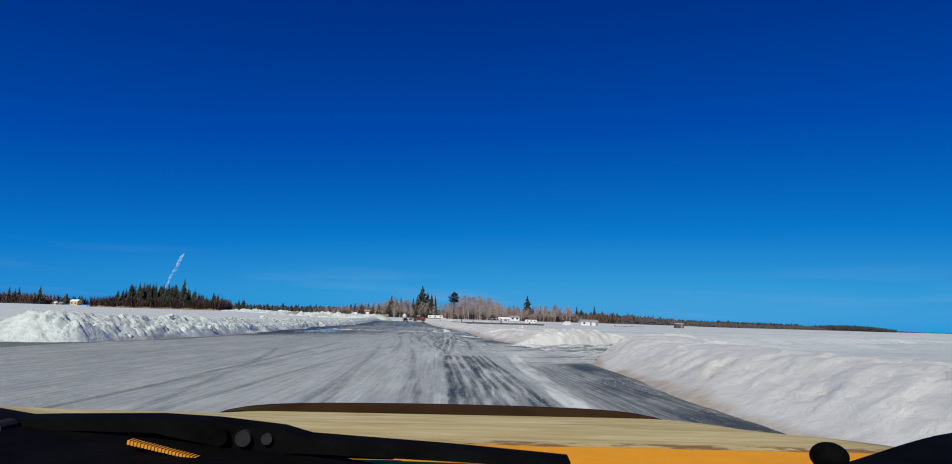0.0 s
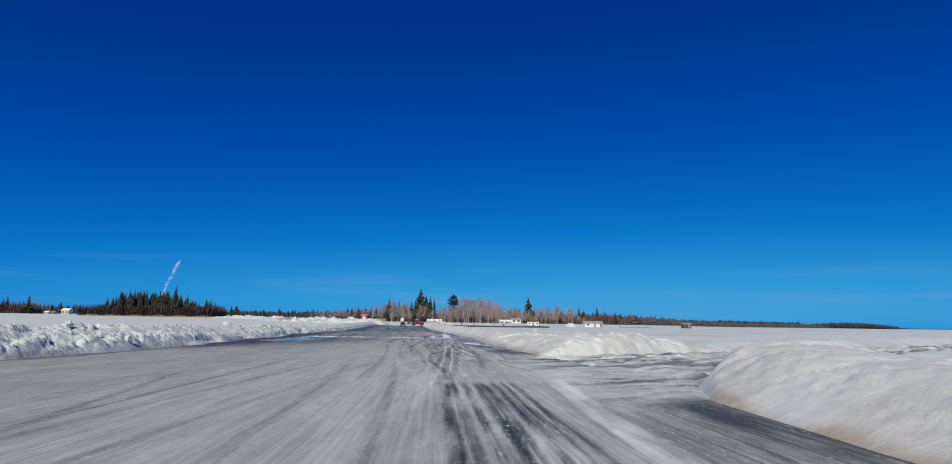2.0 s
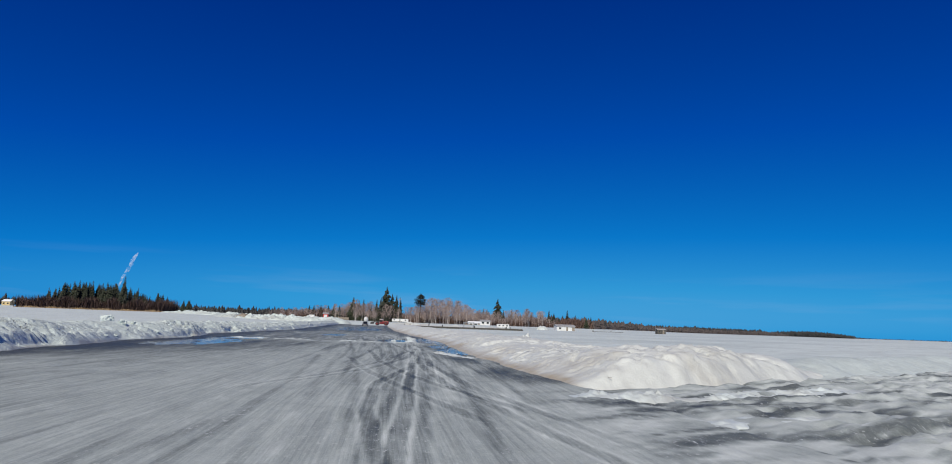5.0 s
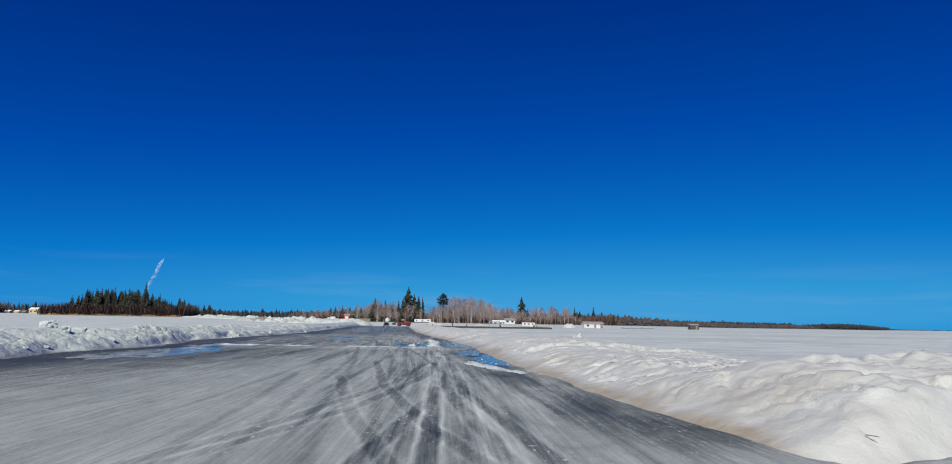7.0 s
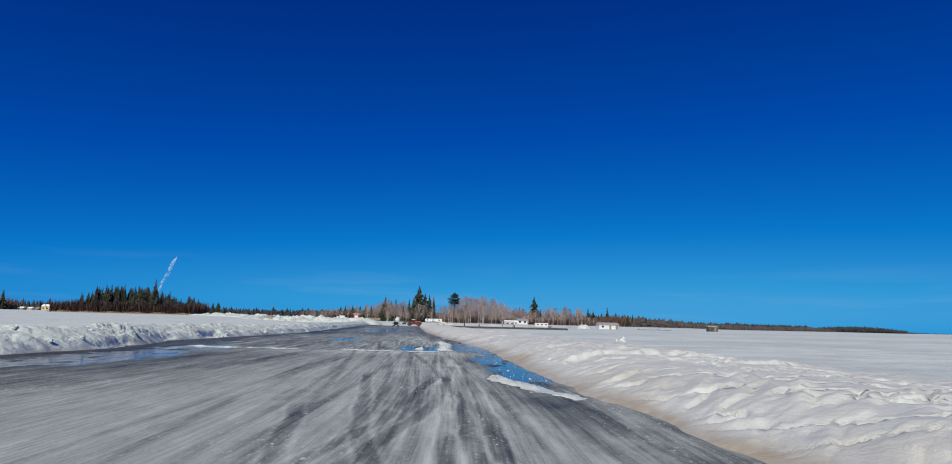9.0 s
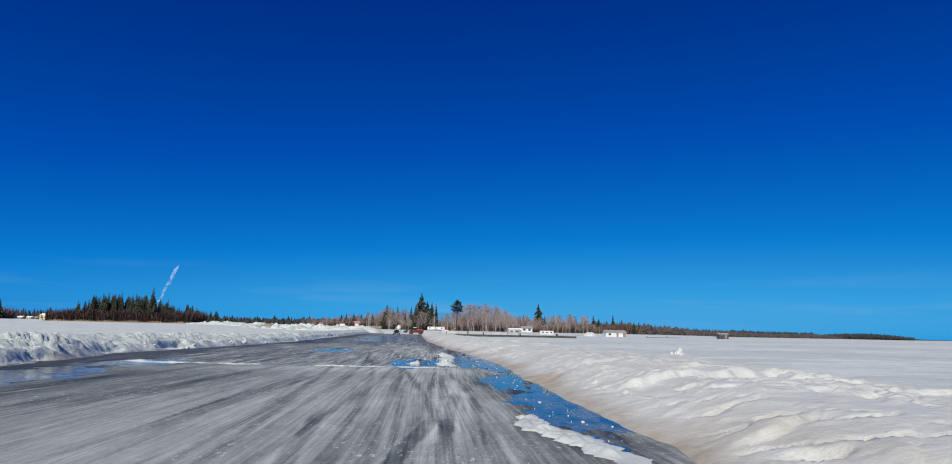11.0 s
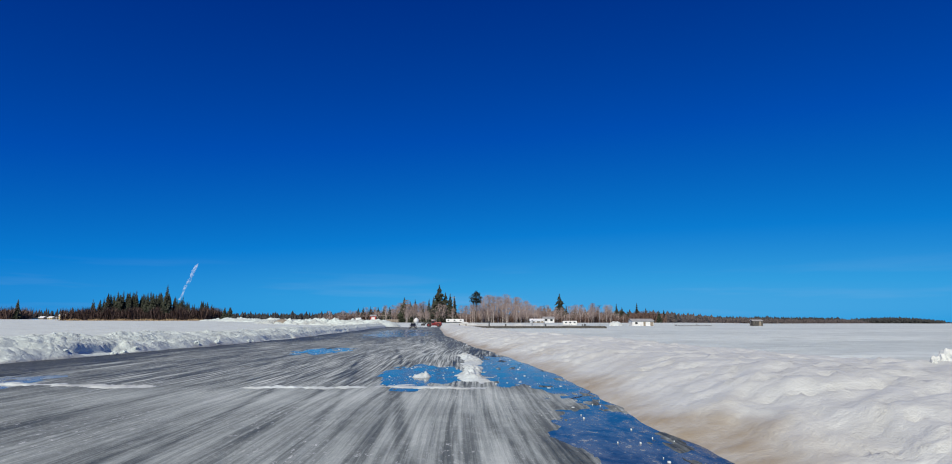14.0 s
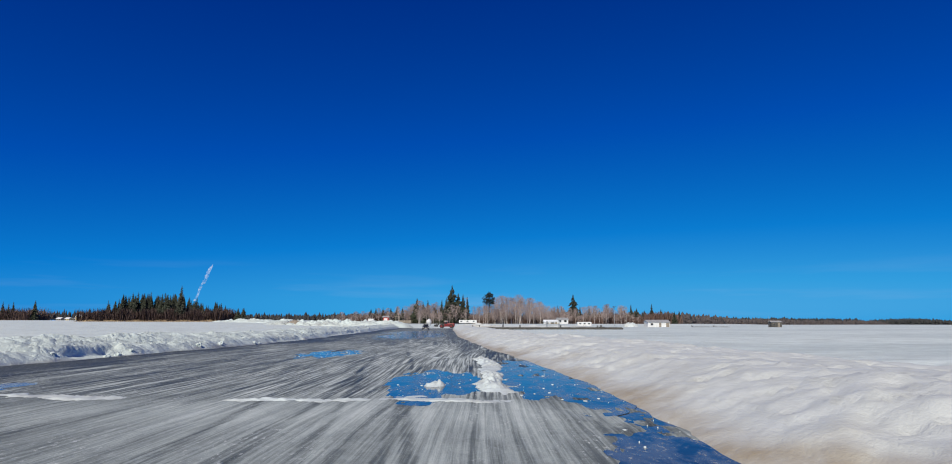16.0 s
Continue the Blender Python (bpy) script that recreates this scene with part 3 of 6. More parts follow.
def wall_of_snow(name, y0, y1, step, side, label, fine=None):
    ys = spread((y0, y1, step)) if not fine else spread((y0, fine[0], step), (fine[0], fine[1], 0.06), (fine[1], y1, step))
    Vv, Yv = np.meshgrid(v, ys)
    if side > 0:
        Xv = right_foot(Yv) + Vv
        z, d = right_height(Xv, Yv)
        hole = side_mask(Xv, Yv, 0.8)
    else:
        Xv = left_foot(Yv) - Vv
        z, d = left_height(Xv, Yv)
        hole = left_gap(Yv)
        Xv, Yv, z, d, hole = Xv[:, ::-1], Yv[:, ::-1], z[:, ::-1], d[:, ::-1], hole[:, ::-1]
    ends = smooth(y0, y0 + 1.5, Yv) * (1 - smooth(y1 - 1.5, y1, Yv))
    z = z - 0.06 - 0.25 * smooth(9.0, 11.0, d) + 0.04 * smooth(0.0, 0.3, d) - 0.25 * hole - 0.1 * (1 - ends)
    wide = np.interp(Yv, [0, 28, 45, 60], [0.5, 0.5, 0.65, 1.1])
    foot = 1 - smooth(0.1, wide if side > 0 else 0.35, d + 0.35 * fbm(Xv * 0.9, Yv * 0.5, 3, 81))
    grime = smooth(-0.1, 0.5, fbm(Xv * 0.4, Yv * 0.3, 4, 83)) * (1 - smooth(0.5, 2.6, d)) * (np.interp(Yv, [0, 28, 60], [0.26, 0.3, 0.6]) if side > 0 else 0.12)
    return grid_object(name, Xv, Yv, z, SNOW if side > 0 else CHUNKS, "dirt", label, "snowbank", kind="thing", values=np.clip(0.85 * foot + grime + (0.4 * blob(Xv, Yv, 7.2, 40.8, 4.5, 1.7) * np.clip(0.6 + fbm(Xv * 0.7, Yv * 0.9, 3, 87), 0, 1) if side > 0 else 0), 0, 1), soft=True)


wall_of_snow("snow_bank", -12, 36, 0.14, 1, "rounded icy snowbank with brown grit along its foot")
wall_of_snow("snow_bank", 30, 135, 0.14, 1, "long smooth snowbank with a mound at a side road", (39, 61))
wall_of_snow("snow_bank", 134, 278, 0.6, 1, "low distant snowbank beside the ice road")
wall_of_snow("snow_bank", -12, 14, 0.3, -1, "short snowbank before a gap")
wall_of_snow("snow_bank", 20, 135, 0.14, -1, "lumpy snowbank of ploughed chunks with blue hollows", (26, 92))
wall_of_snow("snow_bank", 134, 278, 0.6, -1, "low distant snowbank of ploughed snow")


def line_mark(x, y, pts, half, edge=0.06):
    """1 on a line drawn over the road through pts, given as (y, x)."""
    mid = np.interp(y, [p[0] for p in pts], [p[1] for p in pts]) + 0.05 * fbm(y * 0.8, y * 0, 3, 23)
    on = smooth(pts[0][0], pts[0][0] + 1.5, y) * (1 - smooth(pts[-1][0] - 1.5, pts[-1][0], y))
    return on * (1 - smooth(half, half + edge, np.abs(x - mid)))


def dragged(x, y):
    """How strongly the crust is drawn out into lines along the traffic."""
    s = 0.26 + 0.12 * smooth(0.3, 1.5, x) * (1 - smooth(16, 26, y)) + 0.16 * smooth(46, 66, y) * smooth(-9, -3, x)
    s = s + 0.62 * smooth(69.3, 71, y) + 0.25 * blob(x, y, -11, 58, 4, 14)
    return s * (1 - junction(x, y))


def slush_tone(x, y):
    """The wet and pale mottling of the side road's slush."""
    ruts = y - 0.45 * x
    w = 0.22 + 0.22 * fbm(x * 1.5, ruts * 4.0, 4, 16) + 0.42 * smooth(0.0, 0.36, fbm(x * 0.4, ruts * 1.7, 5, 19, 0.6))
    return w + 0.42 * blob(x, y, 6.0, 35.2, 2.6, 1.0) * np.clip(0.6 + 1.5 * fbm(x * 3, y * 3, 3, 20), 0, 1)


def junction(x, y):
    """1 where the side road's slush spills over the main road."""
    out = 0.8 * fbm(x * 0.5, y * 0.4, 3, 27)
    return smooth(1.8, 4.6, x + out) * smooth(19.5, 24.0, y + out) * (1 - smooth(35.5, 38.5, y + out))


def wetness(x, y):
    """How far the packed snow is worn down to dark wet ice, with a darker tone towards the left."""
    dr, dl = right_foot(y) - x, x - left_foot(y)
    # the last term darkens the road towards its left side
    w = 0.30 + 0.05 * smooth(48, 66, y) - 0.14 * np.exp(-((y - 67.6) / 1.6) ** 2) + 0.05 * smooth(69.3, 70.2, y + 0.3 * fbm(x * 0.8, y * 0, 3, 85)) + 0.10 * smooth(1, 10, -x)
    # wet ice along the foot of both banks
    w = w + (0.34 + 0.4 * fbm(x * 0.9, y * 0.35, 4, 86)) * (1 - smooth(0.5, 2.2, dr)) * (1 - 0.3 * smooth(90, 110, y)) * (1 - 0.8 * side_mask(x + 2.0, y, 2.0))
    w = w + (0.40 + 0.5 * fbm(x * 0.6, y * 0.15, 4, 84)) * (1 - smooth(0.8, 4.2, dl)) * smooth(38, 50, y) + 0.3 * (1 - smooth(0.2, 0.9, dl))
    # loose pale snow between the wheel tracks
    w = w - 0.12 * smooth(0.1, 0.4, fbm(x * 2.4, y * 0.28, 4, 88)) * smooth(-3, 0.5, x) * smooth(6, 12, y) * (1 - smooth(62, 68, y))
    w = w - 0.30 * blob(x, y, 4.6, 31.5, 2.6, 6) * np.clip(0.6 + fbm(x * 0.6, y * 0.7, 3, 97), 0, 1)
    # the dark lane before the side road
    lane = smooth(2.5, 2.9, x + 0.04 * (y - 10)) * (1 - smooth(20, 27, y))
    w = w + 0.15 * lane + (0.20 + 0.5 * fbm(x * 3.0, y * 0.30, 5, 90)) * blob(x, y, 1.1, 10, 1.0, 16)
    for a, half, deep in ((0.30, 0.06, 0.50), (0.52, 0.03, 0.30), (0.78, 0.04, 0.34), (1.05, 0.05, 0.42), (1.22, 0.03, 0.36), (1.48, 0.03, 0.32), (1.72, 0.03, 0.30), (1.95, 0.05, 0.36)):
        w = w + deep * line_mark(x, y, ((-6, a), (8, a - 0.05), (17, a - 0.1), (26, a - 0.25)), half, 0.05) * np.clip(0.75 + 1.1 * fbm(x * 3, y * 0.5, 4, 95), 0, 1.2)
    for a in (2.25, 2.5):
        w = w - 0.30 * line_mark(x, y, ((-4, a + 0.05), (10, a), (20, a + 0.25), (27, a + 0.6)), 0.07, 0.1) * np.clip(0.7 + fbm(x * 4, y * 0.8, 3, 96), 0, 1)
    # tracks that swing out of the side road and cross the lane
    for pts, half, deep in ((((24, -0.1), (29, 0.05), (34, -0.5), (38, -0.55), (44, 0.2)), 0.10, 0.34), (((22, 0.25), (30, 0.1), (38, 0.25), (46, 0.3)), 0.09, 0.40),
                            (((26, 3.4), (32, 2.2), (38, 1.2), (44, 0.7), (52, 0.5)), 0.12, 0.30), (((26, 4.4), (32, 2.9), (38, 1.7), (46, 0.9)), 0.10, 0.28),
                            (((33, 2.6), (37, 1.3), (41, 0.2), (47, -0.9), (56, -1.9)), 0.12, 0.30), (((32, 1.6), (37, 0.2), (42, -1.0), (50, -2.4)), 0.10, 0.26),
                            (((36, -3.6), (41, -2.0), (47, -0.7), (56, 0.2)), 0.11, 0.26), (((38, -2.6), (43, -1.0), (49, 0.1), (60, 0.6)), 0.10, 0.24),
                            (((36, 0.15), (44, 0.35), (54, 0.35), (66, 0.2)), 0.14, 0.30), (((38, 0.75), (46, 1.0), (56, 0.95), (66, 0.8)), 0.12, 0.26)):
        for side in (-0.09, 0.0, 0.09):
            w = w + 0.45 * deep * line_mark(x - side, y, pts, 0.02, 0.04) * np.clip(0.7 + 1.1 * fbm(x * 3.5, y * 0.9, 4, 98), 0, 1.1)
        w = w + 0.12 * deep * line_mark(x, y, pts, 0.06, 0.09) - 0.35 * deep * (line_mark(x - 0.16, y, pts, 0.015, 0.05) + line_mark(x + 0.16, y, pts, 0.015, 0.05))
    w = w + 0.18 * smooth(0.1, 0.5, fbm(x * 1.5, y * 0.10, 4, 89)) * smooth(40, 56, y)
    w = w + tyre_tracks(x, y)
    # dark worn ice beyond the slush ridge
    w = w + 0.06 * smooth(70.5, 72.5, y) * (1 - smooth(88, 100, y)) * smooth(-16, -12, x) * (1 - smooth(-5, -2, x))
    w = w + 0.05 * smooth(58, 64, y) + 0.12 * smooth(98, 112, y) + 0.34 * blob(x, y, -11.5, 58, 4.5, 10)
    w = w + 0.08 * blob(x, y, -0.3, 45, 1.6, 12) + 0.10 * blob(x, y, 2.2, 37, 2.5, 6)
    spill = junction(x, y)
    return w * (1 - spill) + slush_tone(x, y) * spill


def tyre_tracks(x, y):
    """Dark pairs of wheel marks that wander along and across the road."""
    rg = random.Random(17)
    total = 0 * x
    for k in range(26):
        y0, run = rg.uniform(-5, 80) if k % 2 else rg.uniform(26, 52), rg.uniform(14, 36)
        x0, lean, bend = rg.uniform(-6, 1.5) if k % 2 else rg.uniform(-1.5, 2.6), rg.uniform(-0.09, 0.05), rg.uniform(-0.0026, 0.002)
        s = y - y0
        mid = x0 + lean * s + bend * s * s
        on = smooth(0, 3, s) * (1 - smooth(run - 3, run, s))
        gap = rg.choice((0.0, 0.8))
        near = np.minimum(np.abs(x - mid - gap), np.abs(x - mid + gap))
        total = np.maximum(total, on * rg.uniform(0.06, 0.20) * (1 - smooth(0.03, 0.15, near)))
    return total


POOLS = ((-1.15, 73.4, 1.05, 3.4), (1.95, 76.0, 1.3, 6.3), (-7.5, 89.0, 1.2, 3.8), (-12.2, 61.5, 1.7, 5.0), (-12.2, 70.2, 1.6, 2.6), (-8.6, 140.0, 4.2, 18.0), (2.55, 57.5, 0.75, 4.0), (2.35, 64.0, 0.95, 3.6), (2.55, 68.6, 0.5, 3.4), (-12.0, 174.0, 5.0, 22.0))


def basin(x, y):
    """How deep the road is melted out, 0 to 1."""
    b = 0 * x
    for cx, cy, rx, ry in POOLS:
        b = np.maximum(b, blob(x, y, cx, cy, rx, ry))
    return b


ry = np.concatenate([spread((-15, 110, 0.16)), growing(110, 0.25, 280, 1.02)])
ru = np.concatenate([np.linspace(-1, 0, 60)[:-1], np.linspace(0, 1, 400) ** 0.72])
U, Yr = np.meshgrid(ru, ry)
edge_l, edge_r = left_foot(Yr) - 0.3, right_foot(Yr) + 0.5
Xr = edge_l + (edge_r - edge_l) * np.clip(U, 0, 1) + (0.2 + 30 * left_gap(Yr)) * np.clip(U, -1, 0)
relief = 0.016 * fbm(Xr * 2.2, Yr * 0.25, 4, 11) + 0.012 * fbm(Xr * 5, Yr * 0.8, 3, 13)
Zr = relief - 0.07 * smooth(0.975, 1.0, U) - 0.085 * basin(Xr, Yr) * (1 + 1.5 * fbm(Xr * 1.9, Yr * 1.1, 5, 12, 0.6))
grid_object("road", Xr, Yr, Zr, ROAD, "wet", "ploughed ice road worn to grey wet ice with tyre streaks", "ice road", values=wetness(Xr, Yr), drag=dragged(Xr, Yr))

sx = spread((5.0, 60, 0.16))
su = np.linspace(0, 1, 110)
sv, Xs = np.meshgrid(su, sx)
near_y, far_y = along(Xs, SIDE_NEAR) - 1.2, along(Xs, SIDE_FAR) + 1.2
Ys = near_y + sv * (far_y - near_y)
ruts = Ys - 0.45 * Xs
Zs = -0.09 + 0.30 * billow(Xs * 0.35, ruts * 1.3, 5, 15) + 0.08 * fbm(Xs * 1.3, ruts * 2.6, 4, 17) + 0.05 * fbm(Xs * 4.0, ruts * 4.0, 3, 18)
Zs = Zs - 0.22 * blob(Xs, Ys, 10.7, 31.0, 2.2, 0.8)
Zs = Zs * smooth(5.2, 7.6, Xs) - 0.05 * (1 - smooth(5.3, 5.9, Xs)) - 0.012 - 0.3 * (1 - smooth(0.0, 0.9, np.minimum(Ys - near_y, far_y - Ys)))
sludge = slush_tone(Xs, Ys)
grid_object("road", Xs[:, ::-1], Ys[:, ::-1], Zs[:, ::-1], ROAD, "wet", "rutted side road of slush leaving the ice road", "ice road", values=sludge[:, ::-1], drag=0 * sludge)


# ---- meltwater and slush on the road ----
def puddle(cx, cy, rx, ry, z, label):
    """A level sheet of water; the hollow of the road gives it its outline."""
    n = 40
    verts = [(cx, cy, z)] + [(cx + 1.35 * rx * math.cos(k * math.tau / n), cy + 1.35 * ry * math.sin(k * math.tau / n), z) for k in range(n)]
    return tagged(pydata("water", verts, [(0, 1 + k, 1 + (k + 1) % n) for k in range(n)], WATER), label, "puddle", kind="structure")


POOL_LABELS = ("blue meltwater pool in the wheel tracks of the ice road", "long meltwater pool along the foot of the snowbank", "round meltwater pool on the ice road",
               "shallow meltwater pool below the snowbank", "shallow meltwater pool by a slush ridge", "broad sheet of meltwater across the far road",
               "narrow meltwater pool at the snowbank", "narrow meltwater pool at the snowbank", "narrow meltwater pool at the snowbank", "broad sheet of meltwater on the far road")
for k, (pool, label) in enumerate(zip(POOLS, POOL_LABELS)):
    puddle(*pool, -0.022 - 0.0016 * k, label)
puddle(10.7, 31.0, 2.2, 0.8, -0.03, "meltwater pool in the rutted side road")


def slush(name, pts, width, height, seed, label):
    """A thrown-up strip of slush: a lumpy ridge along a line."""
    pts = np.array(pts, float)
    seg = np.hypot(*np.diff(pts, axis=0).T)
    run = np.concatenate([[0], np.cumsum(seg)])
    s = np.arange(0, run[-1], 0.06)
    px, py = np.interp(s, run, pts[:, 0]), np.interp(s, run, pts[:, 1])
    tx, ty = np.gradient(px), np.gradient(py)
    ln = np.hypot(tx, ty)
    nx, ny = ty / ln, -tx / ln
    u = np.linspace(-1, 1, 25)
    U, S = np.meshgrid(u, s)
    w = width * (1 + 0.55 * fbm(S * 0.5, S * 0 + np.sign(U) * 7, 3, seed) + 0.8 * fbm(S * 5.5, S * 0 + np.sign(U) * 5, 4, seed + 3, 0.7))
    px, py = px[:, None] + 0.25 * fbm(S * 0.35, S * 0 + 4, 3, seed + 5), py[:, None] + 0.2 * fbm(S * 0.5, S * 0 + 9, 3, seed + 6)
    Xg, Yg = px + nx[:, None] * U * w, py + ny[:, None] * U * w
    taper = smooth(0, 0.8, S) * (1 - smooth(run[-1] - 0.8, run[-1], S))
    z = height * (1 - U ** 2) * taper * (0.05 + 1.3 * billow(Xg * 5.5, Yg * 5.5, 4, seed + 8)) * np.clip(0.45 + 1.3 * fbm(Xg * 1.1, Yg * 1.1, 3, seed + 9), 0.05, 1) - 0.032 + 0.022 * taper - 0.10 * np.abs(U) ** 5
    return grid_object(name, Xg, Yg, z, SLUSH, "dirt", label, "slush", "thing", values=np.clip(0.25 + 0.6 * fbm(Xg, Yg, 3, seed + 2), 0, 1))


slush("slush_ridge", [(-13.4, 71.6), (-11.6, 70.6), (-9.6, 70.4), (-8.0, 69.6), (-6.6, 69.6)], 0.40, 0.065, 101, "low ridge of grey slush across the road")
slush("slush_ridge", [(-5.6, 69.2), (-4.2, 69.7), (-2.9, 69.4), (-1.5, 69.8), (-0.1, 69.2), (1.2, 69.5)], 0.30, 0.06, 103, "low ridge of grey slush across the road")
slush("slush_strip", [(0.35, 70.3), (0.25, 74), (0.3, 79), (0.1, 84)], 0.36, 0.2, 111, "strip of white slush between two pools")
slush("slush_strip", [(-1.7, 69.9), (-1.0, 70.7)], 0.3, 0.36, 121, "heap of slush at the edge of a pool")
slush("slush_strip", [(-1.2, 72.0), (-0.7, 73.1)], 0.22, 0.42, 131, "lump of slush standing in a pool")
slush("slush_strip", [(3.0, 36.6), (6.5, 36.7), (9, 37.4), (13, 39.8)], 0.6, 0.16, 161, "ridge of slush across the mouth of the side road")
slush("slush_strip", [(4.6, 32.4), (6.0, 33.4), (9.5, 34.0)], 0.35, 0.09, 171, "ridge of slush across the mouth of the side road")
slush("slush_strip", [(3.1, 50.0), (1.7, 54.5), (1.9, 56.2)], 0.35, 0.12, 181, "curved strip of slush at the snowbank")
slush("slush_strip", [(-2.6, 84.5), (-1.4, 85.2), (0.1, 85.6)], 0.4, 0.1, 191, "low ridge of slush behind a pool")

def slush_flakes(areas, seed):
    """Flat crumbs of slush afloat on the pools."""
    rg = random.Random(seed)
    verts, faces = [], []
    for x0, x1, y0, y1, count in areas:
        for k in range(count):
            cx, cy, r = rg.uniform(x0, x1), rg.uniform(y0, y1), 0.008 + 0.04 * rg.random() ** 4
            c0, n = len(verts), 7
            top = -0.018 + 0.12 * r
            for q in range(n):
                a = q * math.tau / n
                verts.append((cx + r * rg.uniform(0.6, 1.3) * math.cos(a), cy + 1.5 * r * rg.uniform(0.6, 1.3) * math.sin(a), -0.05))
            for q in range(n):
                x, y, z = verts[c0 + q]
                verts.append((cx + (x - cx) * 0.8, cy + (y - cy) * 0.8, top + rg.uniform(-0.004, 0.004)))
            for q in range(n):
                faces.append((c0 + q, c0 + (q + 1) % n, c0 + n + (q + 1) % n, c0 + n + q))
            faces.append(tuple(range(c0 + n, c0 + 2 * n)))
    return tagged(pydata("slush_flakes", verts, faces, SLUSH, smooth=True), "white crumbs of slush afloat on the meltwater", "slush", kind="stuff")


slush_flakes(((0.4, 2.9, 66, 86, 130), (-2.0, 0.2, 70, 77, 60), (1.9, 3.2, 50, 67, 40), (-9, -6, 85, 92, 60)), 63)

# ---- trees ----
rng = random.Random(7)


def blade(verts, faces, root, tip, width, lift):
    """A drooping fan of needles: two triangles folded along their middle."""
    root, tip = Vector(root), Vector(tip)
    side = (tip - root).cross(Vector((0, 0, 1)))
    side = side.normalized() * width if side.length > 1e-6 else Vector((width, 0, 0))
    mid = root.lerp(tip, 0.55)
    k = len(verts)
    verts += [root, mid + side - Vector((0, 0, lift)), tip, mid - side - Vector((0, 0, lift)), mid + Vector((0, 0, lift))]
    faces += [(k, k + 1, k + 4), (k + 1, k + 2, k + 4), (k + 2, k + 3, k + 4), (k + 3, k, k + 4)]


def spruce(h, r, seed, material, bare=0.08, thin=1.0):
    """A spire of drooping boughs round a tapered trunk."""
    rg = random.Random(seed)
    tree = new("spruce_tree")
    bm = bmesh.new()
    tube(bm, (0, 0, -0.5), (0, 0, h * 0.97), 0.018 * h, 0.01, 7)
    part("trunk", bm, BARK, tree)
    verts, faces = [], []
    levels = int(26 * thin)
    for k in range(levels):
        f = k / (levels - 1)
        z = h * (bare + (1 - bare) * f)
        reach = r * (1 - f) ** 0.8 * rg.uniform(0.7, 1.12) + 0.1
        for j in range(max(5, int(15 * (1 - 0.6 * f)))):
            if rg.random() < 0.08:
                continue
            a = rg.uniform(0, math.tau)
            d = reach * rg.uniform(0.6, 1.15)
            drop = d * rg.uniform(0.25, 0.6)
            blade(verts, faces, (0, 0, z), (d * math.cos(a), d * math.sin(a), z - drop), 0.20 * d + 0.16, 0.12 * d + 0.08)
    blade(verts, faces, (0, 0, h * 0.93), (0.06, 0, h), 0.12, 0.05)
    pydata("crown", verts, faces, material, parent=tree)
    return tree


def clump(verts, faces, centre, radius, rg, count):
    for _ in range(count):
        d = Vector((rg.gauss(0, 1), rg.gauss(0, 1), rg.gauss(0, 0.6)))
        d = d.normalized() * radius * rg.uniform(0.3, 1.0)
        c = Vector(centre) + d
        t = Vector((rg.gauss(0, 1), rg.gauss(0, 1), rg.gauss(0, 0.4))).normalized() * radius * rg.uniform(0.3, 0.55)
        blade(verts, faces, c - t, c + t, radius * 0.22, radius * 0.08)


def pine(h, seed):
    """A tall pine with a bare trunk and a round ragged head."""
    rg = random.Random(seed)
    tree = new("pine_tree")
    bm = bmesh.new()
    tube(bm, (0, 0, -0.5), (0.3, 0, h * 0.6), 0.02 * h, 0.012 * h, 8)
    tube(bm, (0.3, 0, h * 0.6), (0.5, 0.2, h * 0.95), 0.012 * h, 0.03, 8)
    for k in range(12):
        z = h * rg.uniform(0.5, 0.9)
        a = rg.uniform(0, math.tau)
        d = h * rg.uniform(0.08, 0.16)
        tube(bm, (0.35, 0, z), (0.35 + d * math.cos(a), d * math.sin(a), z + d * 0.4), 0.10, 0.03, 5)
    part("trunk", bm, BARK, tree)
    verts, faces = [], []
    for k in range(60):
        f = rg.uniform(0, 1)
        rad = h * 0.23 * math.sin(math.pi * min(1, 0.22 + 0.75 * f)) * rg.uniform(0.4, 1.0)
        a = rg.uniform(0, math.tau)
        clump(verts, faces, (0.4 + rad * math.cos(a), rad * math.sin(a), h * (0.64 + 0.34 * f)), h * 0.06, rg, 16)
    pydata("crown", verts, faces, NEEDLES, parent=tree)
    return tree


def grow(bm, a, way, length, radius, depth, rg, spread_by=0.55):
    b = Vector(a) + way * length
    tube(bm, a, b, radius, radius * 0.62, 5 if depth > 1 else 3)
    if depth == 0:
        return
    for k in range(rg.choice((2, 3, 3))):
        d = (way + Vector((rg.gauss(0, spread_by), rg.gauss(0, spread_by), rg.uniform(0.05, 0.45)))).normalized()
        grow(bm, Vector(a).lerp(b, rg.uniform(0.55, 1.0)), d, length * rg.uniform(0.55, 0.78), radius * 0.55, depth - 1, rg, spread_by)


